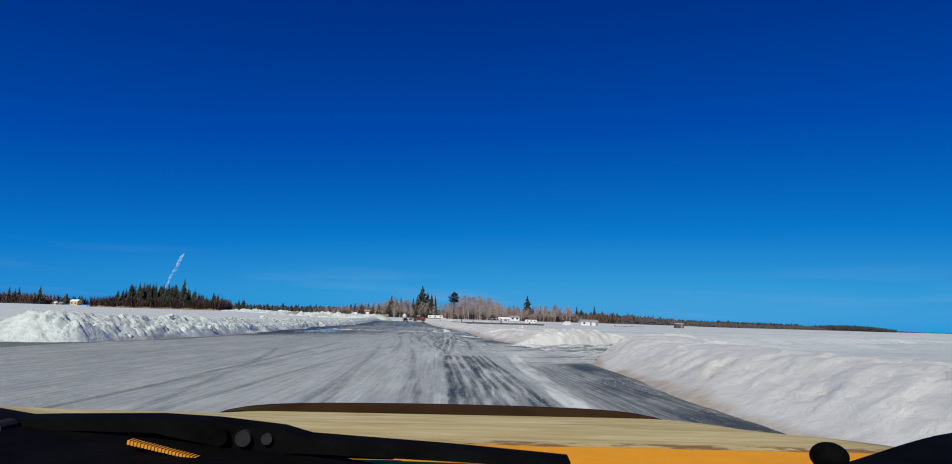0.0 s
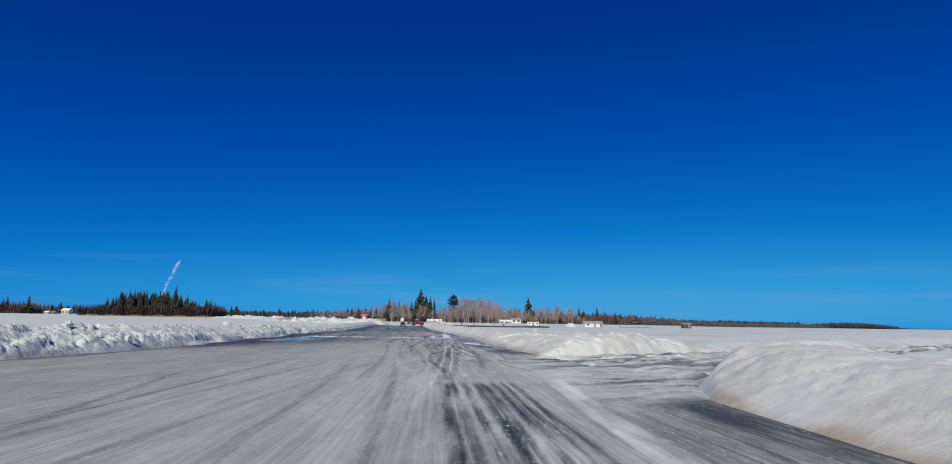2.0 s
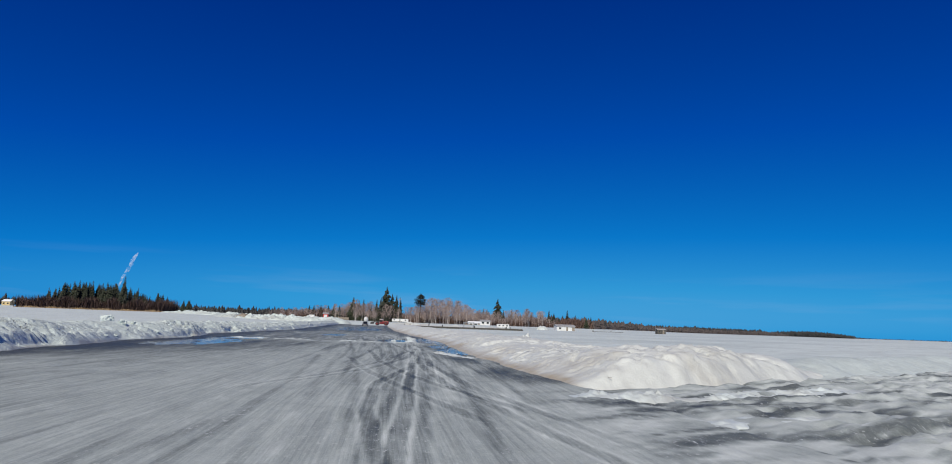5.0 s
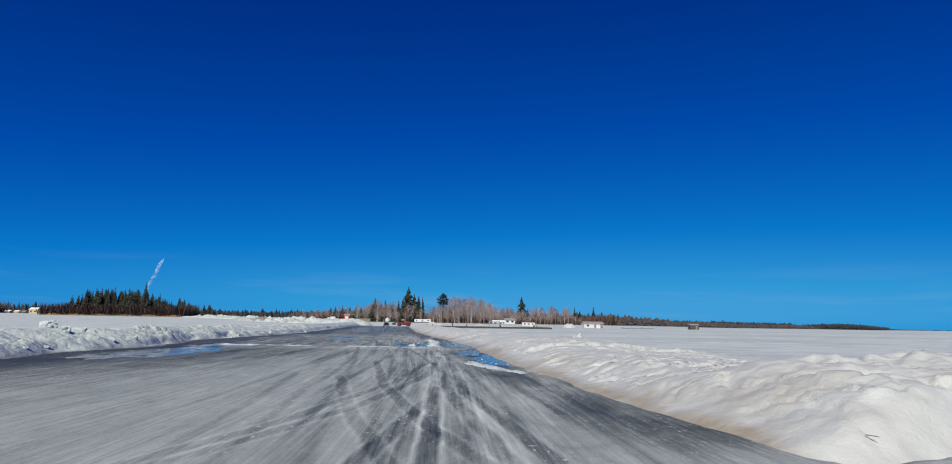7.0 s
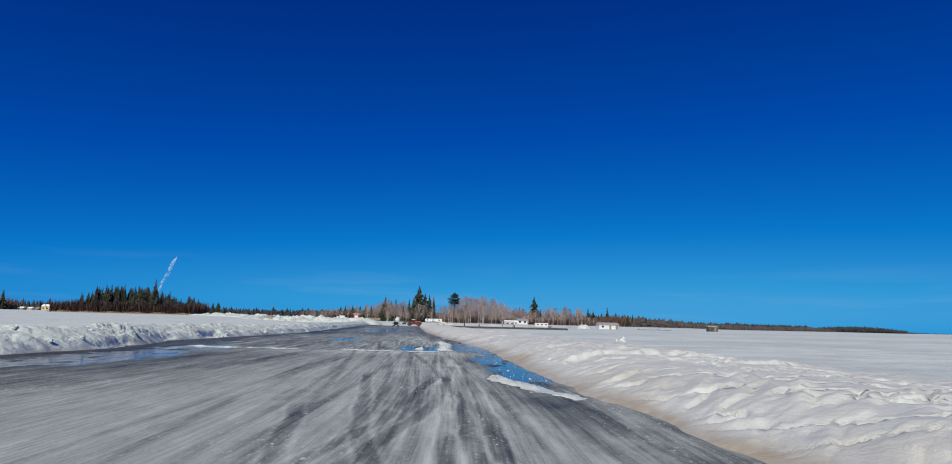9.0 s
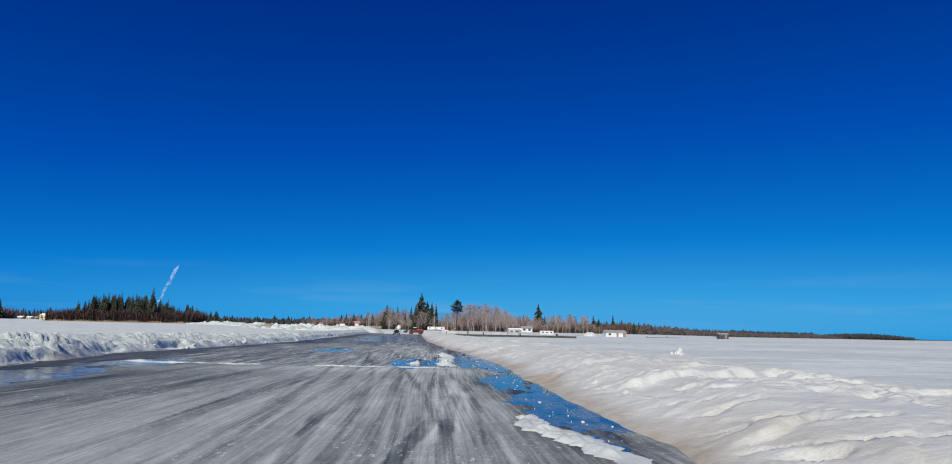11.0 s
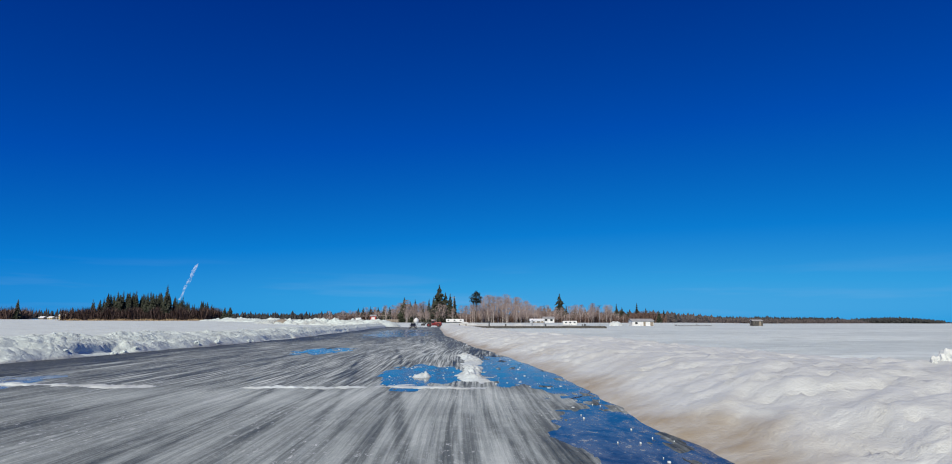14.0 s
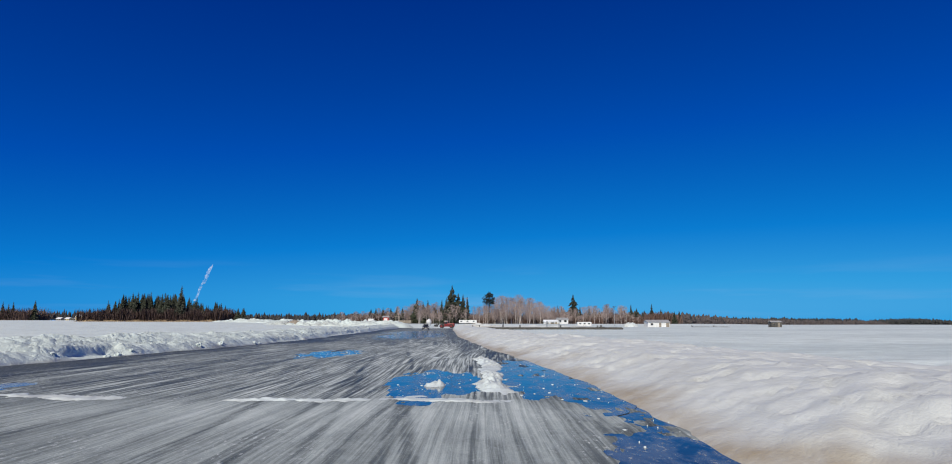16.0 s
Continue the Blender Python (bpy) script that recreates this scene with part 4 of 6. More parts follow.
def bare_tree(h, seed, bark=None):
    """A leafless birch or poplar: trunk, limbs and a haze of twigs."""
    rg = random.Random(seed)
    tree = new("birch_tree")
    bm = bmesh.new()
    lean = Vector((rg.uniform(-0.08, 0.08), rg.uniform(-0.08, 0.08), 1)).normalized()
    p, r = Vector((0, 0, -0.4)), 0.0085 * h
    for k in range(5):
        q = p + (lean + Vector((rg.gauss(0, 0.06), rg.gauss(0, 0.06), 0))).normalized() * h * 0.19
        tube(bm, p, q, r, r * 0.8, 6)
        p, r = q, r * 0.8
    part("trunk", bm, bark or BIRCH, tree)
    bm = bmesh.new()
    for k in range(11):
        z = h * rg.uniform(0.25, 0.95)
        a = rg.uniform(0, math.tau)
        way = Vector((math.cos(a) * 0.6, math.sin(a) * 0.6, rg.uniform(0.7, 1.1))).normalized()
        grow(bm, Vector((lean.x * z, lean.y * z, z)), way, h * 0.19 * (1.15 - z / h), 0.010 * h, 3, rg)
    # sprays of fine twigs fill the crown
    for k in range(420):
        z = h * (0.32 + 0.66 * rg.random() ** 0.8)
        wide = h * 0.26 * math.sin(math.pi * min(1, 0.12 + 0.9 * (z / h - 0.25) / 0.78)) ** 0.6
        a, q = rg.uniform(0, math.tau), wide * rg.random() ** 0.5
        c = Vector((lean.x * z + q * math.cos(a), lean.y * z + q * math.sin(a), z))
        way = Vector((math.cos(a) * 0.5 + rg.gauss(0, 0.3), math.sin(a) * 0.5 + rg.gauss(0, 0.3), rg.uniform(0.5, 1.0))).normalized() * h * rg.uniform(0.05, 0.10)
        side = way.cross(Vector((rg.gauss(0, 1), rg.gauss(0, 1), 0.1))).normalized() * h * 0.0040
        bm.faces.new([bm.verts.new(c - side), bm.verts.new(c + side), bm.verts.new(c + way)])
    part("crown", bm, PALE_TWIG, tree)
    return tree


def put_tree(master, x, y, z, size, label, group, turn=None):
    m = pose(x, y, z, 0, 0, rng.uniform(0, 360) if turn is None else turn) @ Matrix.Diagonal((size * rng.uniform(0.9, 1.1), size * rng.uniform(0.9, 1.1), size, 1))
    ob = copy_thing(master, m)
    return tagged(ob, label=label, category="tree", group=group)


spruces = [spruce(10, 2.7, 11, NEEDLES, 0.08, 1.2), spruce(10, 2.0, 12, NEEDLES, 0.08, 1.2), spruce(10, 3.2, 13, NEEDLES, 0.12, 1.4), spruce(10, 1.7, 14, NEEDLES, 0.1, 1.2)]
birches = [bare_tree(10, 31), bare_tree(10, 32), bare_tree(10, 33), bare_tree(10, 34, BARK)]
for k, ob in enumerate(spruces):
    ob.matrix_basis = pose(-30 + k * 6, 402, 1.2)
    tagged(ob, "dark green spruce at the lake shore", "tree", "shore spruces")
for k, ob in enumerate(birches):
    ob.matrix_basis = pose(24 + k * 7, 392, 1.2)
    tagged(ob, "bare pale birch at the lake shore", "tree", "shore birches")

def far_woods(name, rows, seed, material, label, low, high, slim=0.16):
    """Woods far off: spires and rounded crowns packed into one mesh."""
    rg = random.Random(seed)
    verts, faces = [], []
    for ax, ay, bx, by, count, base_a, base_b, depth in rows:
        for k in range(count):
            t = rg.random()
            x, y = ax + (bx - ax) * t + rg.uniform(-2, 2), ay + (by - ay) * t + rg.uniform(0, depth)
            z = base_a + (base_b - base_a) * t
            h = rg.uniform(low, high) * (1.25 if rg.random() < 0.1 else 1)
            w = h * slim * rg.uniform(0.7, 1.4)
            for j in range(5):
                f = j / 5
                a = rg.uniform(0, math.tau)
                c = len(verts)
                zz = z + h * (0.05 + 0.75 * f)
                rr = w * (1 - f * 0.8) * rg.uniform(0.8, 1.2)
                verts += [(x + rr * math.cos(a + q * math.tau / 5), y + rr * math.sin(a + q * math.tau / 5), zz + rg.uniform(-0.05, 0.05) * h) for q in range(5)] + [(x, y, min(z + h, zz + h * 0.42))]
                faces += [(c + q, c + (q + 1) % 5, c + 5) for q in range(5)]
    return tagged(pydata(name, verts, faces, material), label, "woods", kind="stuff")


def brush(name, x0, y0, x1, y1, depth, count, low, high, base, seed, material, label, splay=0.25):
    """A belt of leafless brush: slender stems in their thousands."""
    rg = random.Random(seed)
    verts, faces = [], []
    for k in range(count):
        t = rg.random()
        x, y = x0 + (x1 - x0) * t + rg.uniform(-1, 1), y0 + (y1 - y0) * t + rg.uniform(0, depth)
        h = rg.uniform(low, high) * (0.75 + 0.5 * math.sin(t * 19 + seed) ** 2)
        w = 0.019 * h * rg.uniform(0.6, 1.4)
        a = rg.uniform(0, math.tau)
        dx, dy = h * rg.gauss(0, splay), h * rg.gauss(0, splay)
        c = len(verts)
        verts += [(x + w * math.cos(a), y + w * math.sin(a), base - 0.3), (x - w * math.cos(a), y - w * math.sin(a), base - 0.3), (x + 0.4 * dx, y + 0.4 * dy + w, base + h * 0.5), (x + dx, y + dy, base + h)]
        faces += [(c, c + 1, c + 2), (c, c + 2, c + 3), (c + 1, c + 3, c + 2)]
    return tagged(pydata(name, verts, faces, material), label, "brush", kind="stuff")


# the point of land with spruces and red-brown brush
isl_rng = random.Random(3)
for k in range(125):
    t = isl_rng.random()
    d = 345 + isl_rng.uniform(0, 28)
    x = (-213.1) + ((-149.3) - (-213.1)) * t
    tall = 11.8 + 3.2 * math.sin(math.pi * min(1, t * 1.3)) + isl_rng.uniform(-2.5, 2.0)
    if t > 0.72:
        tall -= 2.0
    put_tree(isl_rng.choice(spruces[:2] + spruces[3:]), x, 57.4 + d, 2.6, 1.04 * tall / 10, "narrow dark spruce on a brushy point of land", "spruces on the point")
put_tree(spruces[1], -167.0, 57.4 + 342, 2.8, 2.0, "tallest dark spruce rising above the point of land", "spruces on the point")
brush("brush", -222.5, 57.4 + 338, -142.8, 57.4 + 336, 26, 26000, 3.2, 7.2, 2.4, 5, THICKET, "red-brown leafless brush along the point", 0.13)
brush("reeds", -219.9, 57.4 + 330, -140.1, 57.4 + 328, 6, 5000, 0.7, 1.6, 2.2, 6, GRASS, "straw-coloured reeds at the edge of the ice", 0.4)
for px in (-118.6, -116.8, -115.0):
    put_tree(spruces[2], px, 357 + rng.uniform(-4, 4), 1.9, 0.75, "small spruce standing alone on the snowy shore", "spruces on the snowy shore")
# far left shore
for px, s in ((-326.3, 1.25), (-326.0, 1.1), (-308.9, 1.35), (-333.0, 1.3), (-340.5, 1.2)):
    put_tree(rng.choice(spruces), px, 57 + 420 + rng.uniform(0, 8), 4.5, s, "dark spruce on the far shore", "spruces on the far shore")
brush("brush", -394.5, 477, -309.7, 477, 25, 6000, 4, 8, 4.2, 8, THICKET, "leafless brush on the far shore")
far_woods("woods", [(-880.9, 957, -560.5, 957, 420, 8, 8, 60)], 9, FAR_NEEDLES, "dark spruce woods beyond the lake", 7, 14, 0.24)
far_woods("woods", [(-311.3, 757, -104.0, 677, 700, 4.5, 2.5, 90)], 49, FAR_NEEDLES, "dark low woods behind the snowy shore", 5, 10, 0.34)
# the home shore: pines, spruces and birches round the cottages
SHORE_SPRUCES = (
    (-14.6, 395, 2.02, 2), (-17.8, 398, 1.4, 0), (-11.3, 397, 1.62, 2), (-8.6, 396, 1.55, 0), (-6.3, 399, 1.45, 1), (-20.1, 392, 1.25, 1),
    (-29.0, 407, 1.3, 1), (-31.9, 409, 1.2, 0), (-35.4, 409, 1.4, 2), (-44.1, 412, 0.9, 0), (-47.9, 417, 0.95, 2), (-51.5, 417, 0.9, 0), (-56.9, 422, 0.95, 1), (-61.2, 422, 0.9, 0), (-64.1, 422, 0.85, 2),
    (62.3, 460, 1.85, 2), (66.2, 457, 1.1, 1), (59.8, 459, 0.95, 0), (71.2, 452, 1.15, 1), (51.6, 457, 1.15, 1), (54.3, 457, 1.1, 0), (47.6, 457, 0.95, 2), (73.4, 447, 0.95, 2),
    (99.4, 457, 1.2, 1), (112.9, 457, 1.25, 1), (118.8, 457, 0.95, 0), (121.1, 437, 0.75, 2), (127.4, 447, 0.8, 0))
for x, y, s, k in SHORE_SPRUCES:
    put_tree(spruces[k], x, y, 1.6, s * 1.04, "dark green spruce at the lake shore", "shore spruces")
big_pine = tagged(pine(17.3, 77), "tall pine with a round crown on a bare trunk", "tree")
big_pine.matrix_basis = pose(5.5, 395, 1.6)
birch_rng = random.Random(12)
for k in range(200):
    t = birch_rng.random()
    x = (-34.7) + ((96.3) - (-34.7)) * t
    stand = float(np.interp(x, [-35, -10, 0, 12, 24, 40, 48, 60, 75, 97], [1.0, 0.75, 0.85, 1.25, 1.3, 1.0, 0.7, 0.75, 0.95, 0.75]))
    put_tree(birch_rng.choice(birches), x, 372 + 55 * t + birch_rng.uniform(0, 30), 1.6, 1.12 * stand * (0.45 + 0.72 * birch_rng.random() ** 1.4), "bare birch with pale trunk behind the cottages", "shore birches")
for k in range(60):
    t = birch_rng.random()
    x = (-80.0) + ((-22.4) - (-80.0)) * t
    put_tree(birch_rng.choice(birches), x, 412 + birch_rng.uniform(-8, 14), 1.6, (0.5 + 0.55 * t) * birch_rng.uniform(0.55, 1.3), "bare birch among spruces behind the landing", "shore birches")
for k in range(90):
    t = birch_rng.random()
    x = (-84.0) + ((105.6) - (-84.0)) * t
    put_tree(birch_rng.choice(spruces), x, 428 + 25 * t + birch_rng.uniform(-6, 14), 1.5, (0.4 + 0.72 * birch_rng.random() ** 1.4) * (0.68 if x < -30 else 1.0), "dark spruce half hidden among bare birches", "shore spruces")
for px, s in ((22.6, 1.4), (19.7, 1.25), (26.7, 1.2), (32.7, 1.2), (29.2, 1.1), (14.7, 1.05)):
    put_tree(birches[0], px, 382, 1.5, s, "large bare birch with spreading pale limbs", "shore birches")
brush("brush", -81.8, 415, 127.4, 440, 45, 24000, 3.0, 7.0, 1.6, 15, THICKET, "leafless brown undergrowth behind the cottages", 0.18)
brush("brush", -40.8, 404, 104.3, 446, 40, 4500, 3.0, 6.5, 1.6, 16, TWIG, "tall leafless thicket of poplar and birch stems", 0.09)
# woods closing the view behind the birches
far_woods("woods", [(-100, 470, 20, 485, 420, 1.5, 1.5, 30), (20, 485, 150, 520, 420, 1.5, 1.5, 40)], 59, FAR_BARE, "dark brown leafless woods behind the cottages", 4.5, 8.0, 0.42)
# the right-hand far shore
far_woods("woods", [(118, 520, 200, 620, 150, 1.5, 1.5, 40), (190, 617, 330, 857, 520, 1.5, 1.0, 60), (320, 857, 545, 1107, 800, 1.0, 0.5, 80), (540, 1107, 880, 1400, 800, 0.0, 1.0, 120), (820, 1430, 1190, 1690, 600, 0, 0, 100)], 18, FAR_BARE, "grey-brown leafless woods far across the lake", 6, 9.5, 0.5)
far_woods("woods", [(118, 520, 200, 620, 70, 1.5, 1.5, 40), (190, 617, 330, 857, 110, 1.5, 1.0, 60), (330, 900, 545, 1130, 420, 2.0, 2.5, 80), (540, 1150, 880, 1457, 520, 4.5, 5.0, 120)], 19, FAR_NEEDLES, "dark wooded shore far across the lake", 6.5, 9.5, 0.34)
far_woods("woods", [(1150, 1750, 1520, 1880, 420, 0, -2.0, 150), (1700, 2257, 2700, 2457, 520, -2, -2, 300)], 39, FAR_NEEDLES, "thin dark line of the farthest shore", 4, 6.5, 0.5)


def wooded_hill(x0, x1, y, depth, top, count, seed):
    """A low hill: its trees stand higher towards the middle of the rise."""
    rows = []
    for k in range(24):
        f = k / 24
        rise = top * math.sin(math.pi * min(1.0, 0.06 + 0.94 * f)) ** 1.2
        a, b = x0 + (x1 - x0) * f, x0 + (x1 - x0) * (f + 1.15 / 24)
        rows += [(a, y, b, y, count // 48, rise * q, rise * q, depth) for q in (0.15, 0.6, 1.0)]
    return far_woods("woods", rows, seed, FAR_NEEDLES, "wooded hill far across the lake", 6, 9, 0.4)


wooded_hill(975, 1190, 1560, 90, 7.5, 1500, 29)


# ---- buildings and gear on the shore ----
def gable(bm, w, d, z0, z1, over=0.3, thick=0.15):
    """A pitched roof slab over a w by d plan, ridge along x."""
    for s in (-1, 1):
        a = [(-w / 2 - over, s * (d / 2 + over), z0), (w / 2 + over, s * (d / 2 + over), z0), (w / 2 + over, 0, z1), (-w / 2 - over, 0, z1)]
        lo = [bm.verts.new(p) for p in a]
        hi = [bm.verts.new((p[0], p[1], p[2] + thick)) for p in a]
        bm.faces.new(lo)
        bm.faces.new(hi[::-1])
        for k in range(4):
            bm.faces.new((lo[k], hi[k], hi[(k + 1) % 4], lo[(k + 1) % 4]))
    bmesh.ops.recalc_face_normals(bm, faces=bm.faces)
    return bm


def window_part(parent, x, y, z, w, h):
    win = part("window", boxed(x - w / 2 - 0.08, y - 0.05, z - h / 2 - 0.08, x + w / 2 + 0.08, y + 0.04, z + h / 2 + 0.08), BROWN_WOOD, parent)
    part("pane", boxed(x - w / 2, y - 0.07, z - h / 2, x + w / 2, y - 0.052, z + h / 2), GLASS_DARK, win)
    return win


def cottage(name, x, y, z, w, d, h, rise, wall, roof, label, windows=(), doors=(), turn=0, category="cottage"):
    house = empty(name, pose(x, y, z, 0, 0, turn), label=label, category=category)
    bm = boxed(-w / 2, -d / 2, -1.0, w / 2, d / 2, h)
    for s in (-1, 1):
        q = [bm.verts.new((s * w / 2, -d / 2, h)), bm.verts.new((s * w / 2, d / 2, h)), bm.verts.new((s * w / 2, 0, h + rise))]
        bm.faces.new(q)
    part("wall", bm, wall, house)
    part("roof", gable(bmesh.new(), w, d, h - 0.05, h + rise), roof, house)
    for wx, wz, ww, wh in windows:
        window_part(house, wx, -d / 2, wz, ww, wh)
    for dx, dw, dh in doors:
        part("door", boxed(dx - dw / 2, -d / 2 - 0.06, 0, dx + dw / 2, -d / 2 + 0.02, dh), BROWN_WOOD, house)
    return house


cottage("cottage", 33.9, 347, 0.7, 6.2, 5, 1.9, 0.8, WHITE_WALL, SNOW_ROOF, "white cottage with dark windows above the dock", ((-1.9, 1.1, 1.1, 0.8), (0.6, 1.1, 1.4, 0.8)), ((2.3, 0.8, 1.8),))
cottage("cottage", 42.1, 367, 1.7, 5.4, 5, 2.0, 0.9, WHITE_WALL, GREY_ROOF, "white cottage with a grey roof among birches", ((-1.4, 1.3, 1.1, 0.9), (1.3, 1.3, 1.1, 0.9)))
cottage("boathouse", 74.6, 315, 0.15, 9.0, 6, 2.1, 0.9, WHITE_WALL, GREY_ROOF, "long white boathouse with a grey roof at the ice edge", ((-2.8, 1.3, 0.9, 0.7),), ((3.7, 1.3, 1.9), (0.6, 0.9, 1.9)), category="boathouse")
shed = cottage("shed", -40.8, 328, 2.1, 2.3, 2.2, 2.4, 0.5, ORANGE_PAINT, GREY_ROOF, "small red-orange shed with a pale door", (), (), category="shed")
part("door", boxed(-0.72, -1.16, 0.35, 0.72, -1.08, 1.95), WHITE_WALL, shed, "broad white door")
cottage("cottage", -337.2, 577, 4.8, 6.5, 6, 3.2, 1.6, TAN_WALL, SNOW_ROOF, "tan cottage with a snowy roof on the far shore", ((-1.6, 1.6, 1.2, 1.0), (1.6, 1.6, 1.2, 1.0)))
VILLAGE = ((-458.0, 4.0, 2.2), (-466.5, 5.0, 2.6), (-446.7, 4.0, 2.6), (-462.3, 5.5, 2.2), (-442.7, 4.5, 2.4), (-430.2, 4.0, 2.2), (-430.5, 4.5, 2.4))
for k, (x, w, h) in enumerate(VILLAGE):
    tagged(cottage("house", x, 700 + 5 * (k % 3), 4.8, w, 6, h, 1.2, (TAN_WALL, BROWN_WOOD, BROWN_WOOD)[k % 3], GREY_ROOF if k % 2 else SNOW_ROOF, "small house in the far village", ((-1.2, 1.6, 0.9, 0.9), (1.2, 1.6, 0.9, 0.9)), category="house"), group="far village")


def camper(x, y, z, w, h, label):
    v = empty("camper_trailer", pose(x, y, z), label=label, category="trailer")
    part("body", boxed(-w / 2, -1.2, 0.35, w / 2, 1.2, h, bevel=0.25), WHITE_WALL, v)
    for k in range(3):
        part("window", boxed(-w / 2 + 0.8 + k * (w - 1.6) / 2.4, -1.23, h * 0.55, -w / 2 + 1.6 + k * (w - 1.6) / 2.4, -1.19, h * 0.8), GLASS_DARK, v)
    for s in (-0.5, 0.5):
        bm = bmesh.new()
        tube(bm, (s, -1.25, 0.33), (s, -1.0, 0.33), 0.33, 0.33, 14)
        part("wheel", bm, RUBBER, v)
    bm = bmesh.new()
    tube(bm, (w / 2 - 0.2, 0, 0.5), (w / 2 + 1.0, 0, 0.42), 0.06, 0.05, 6)
    tube(bm, (w / 2 + 0.9, 0, 0.42), (w / 2 + 0.9, 0, 0.0), 0.04, 0.04, 6)
    part("hitch", bm, BLACK_STEEL, v)
    return v


camper(46.3, 327, 0.25, 6.2, 2.2, "white camper trailer with dark windows parked on the shore")
camper(-5.2, 357, 1.6, 8.8, 1.9, "low white trailer parked under the spruces")

# the box and the tank by the landing
bx = empty("storage_box", pose(-47.4, 328, 2.6), label="white storage box on a snowy rise", category="box")
part("body", boxed(-1.2, -0.8, -0.3, 1.2, 0.8, 1.15, bevel=0.05), WHITE_WALL, bx)
part("lid", boxed(-1.26, -0.86, 1.152, 1.26, 0.86, 1.27, bevel=0.03), WHITE_WALL, bx)


def tank(x, y, z):
    t = empty("storage_tank", pose(x, y, z), label="white round tank beside the landing", category="tank")
    bm = bmesh.new()
    bmesh.ops.create_uvsphere(bm, u_segments=24, v_segments=14, radius=0.95)
    bmesh.ops.scale(bm, vec=(0.95, 0.95, 1.05), verts=bm.verts)
    bmesh.ops.translate(bm, vec=(0, 0, 1.25), verts=bm.verts)
    part("shell", bm, WHITE_WALL, t, smooth=True)
    for k in range(4):
        a = k * math.tau / 4 + 0.7
        bm = bmesh.new()
        tube(bm, (0.75 * math.cos(a), 0.75 * math.sin(a), -0.3), (0.7 * math.cos(a), 0.7 * math.sin(a), 0.9), 0.07, 0.07, 6)
        part("leg", bm, GREY_METAL, t)
    bm = bmesh.new()
    tube(bm, (0, 0, 2.15), (0, 0, 2.45), 0.16, 0.16, 10)
    part("cap", bm, GREY_METAL, t)


tank(-18.4, 285, 1.15)


def play_frame(x, y, z):
    f = empty("garden_arbour", pose(x, y, z), label="brown timber arbour with a top beam on the shore", category="arbour")
    for s in (-0.85, 0.85):
        for q in (-0.5, 0.5):
            bm = bmesh.new()
            tube(bm, (s, q, -0.4), (s, q * 0.6, 2.9), 0.09, 0.08, 6)
            part("post", bm, BROWN_WOOD, f)
    part("beam", boxed(-1.0, -0.35, 2.78, 1.0, 0.35, 2.98, bevel=0.03), BROWN_WOOD, f)
    part("shelf", boxed(-0.9, -0.45, 1.2, 0.9, 0.45, 1.32), BROWN_WOOD, f)


play_frame(-35.7, 328, 2.0)
for k, (px, w) in enumerate(((-33.3, 3.0), (-30.7, 2.6))):
    stack = empty("timber_stack", pose(px, 326, 2.2), label="low stack of brown timbers on the shore", category="timber", group="timber stacks")
    for j in range(5):
        part("timber", boxed(-w / 2 + 0.1 * (j % 2), -0.6 + 0.06 * j, -0.2 + j * 0.24, w / 2 - 0.12 * (j % 3), 0.6 - 0.05 * j, 0.02 + j * 0.24), BROWN_WOOD, stack)


def dock(x0, x1, y, top, label, step=2.2):
    d = empty("dock", pose(x0, y, 0.0), label=label, category="dock")
    n = x1 - x0
    for k in range(int(n / 1.1)):
        part("deck_board", boxed(k * 1.1 + 0.02, -0.9, top - 0.10, k * 1.1 + 1.08, 0.9, top + 0.01 * (k % 3)), GREY_WOOD, d)
    for s in (-0.8, 0.8):
        part("side_beam", boxed(0, s - 0.08, top - 0.56, n, s + 0.08, top - 0.11), GREY_WOOD, d)
    for k in range(int(n / step) + 1):
        for s in (-0.72, 0.72):
            bm = bmesh.new()
            tube(bm, (k * step, s, -0.3), (k * step, s, top + (0.5 if k % 4 == 0 else -0.11)), 0.10, 0.09, 7)
            part("post", bm, GREY_WOOD, d)
    return d


dock(0.2, 31.2, 191, 0.80, "long grey timber dock standing on the ice")
dock(-1.2, 1.0, 184, 0.74, "short grey dock section at the end of the dock")
dock(84.9, 99.4, 302, 0.5, "low grey dock frozen in along the shore")
dock(38.6, 41.6, 257, 0.6, "short grey dock frozen in along the shore")


def boat_lift(x, y, z):
    b = empty("boat_lift", pose(x, y, z), label="grey metal boat lift frame on the dock", category="boat lift")
    for s in (-1.35, 1.35):
        for q in (-0.7, 0.7):
            part("post", boxed(s - 0.06, q - 0.06, 0, s + 0.06, q + 0.06, 1.25), GREY_METAL, b)
        part("cross_beam", boxed(s - 0.05, -0.64, 0.55, s + 0.05, 0.64, 0.68), GREY_METAL, b)
    for q in (-0.7, 0.7):
        part("rail", boxed(-1.4, q - 0.05, 1.252, 1.4, q + 0.05, 1.36), GREY_METAL, b)
    part("bunk", boxed(-1.25, -0.4, 0.682, 1.25, 0.4, 0.80), BROWN_WOOD, b)


boat_lift(16.2, 191, 0.83)
post = empty("mooring_post", pose(5.3, 191, 0.83), label="dark mooring post with a crank on the dock", category="post")
bm = bmesh.new()
tube(bm, (0, 0, 0), (0.05, 0, 1.15), 0.14, 0.11, 8)
part("shaft", bm, BLACK_STEEL, post)
part("crank", boxed(-0.35, -0.06, 0.85, 0.3, 0.06, 1.0, bevel=0.02), BLACK_STEEL, post)


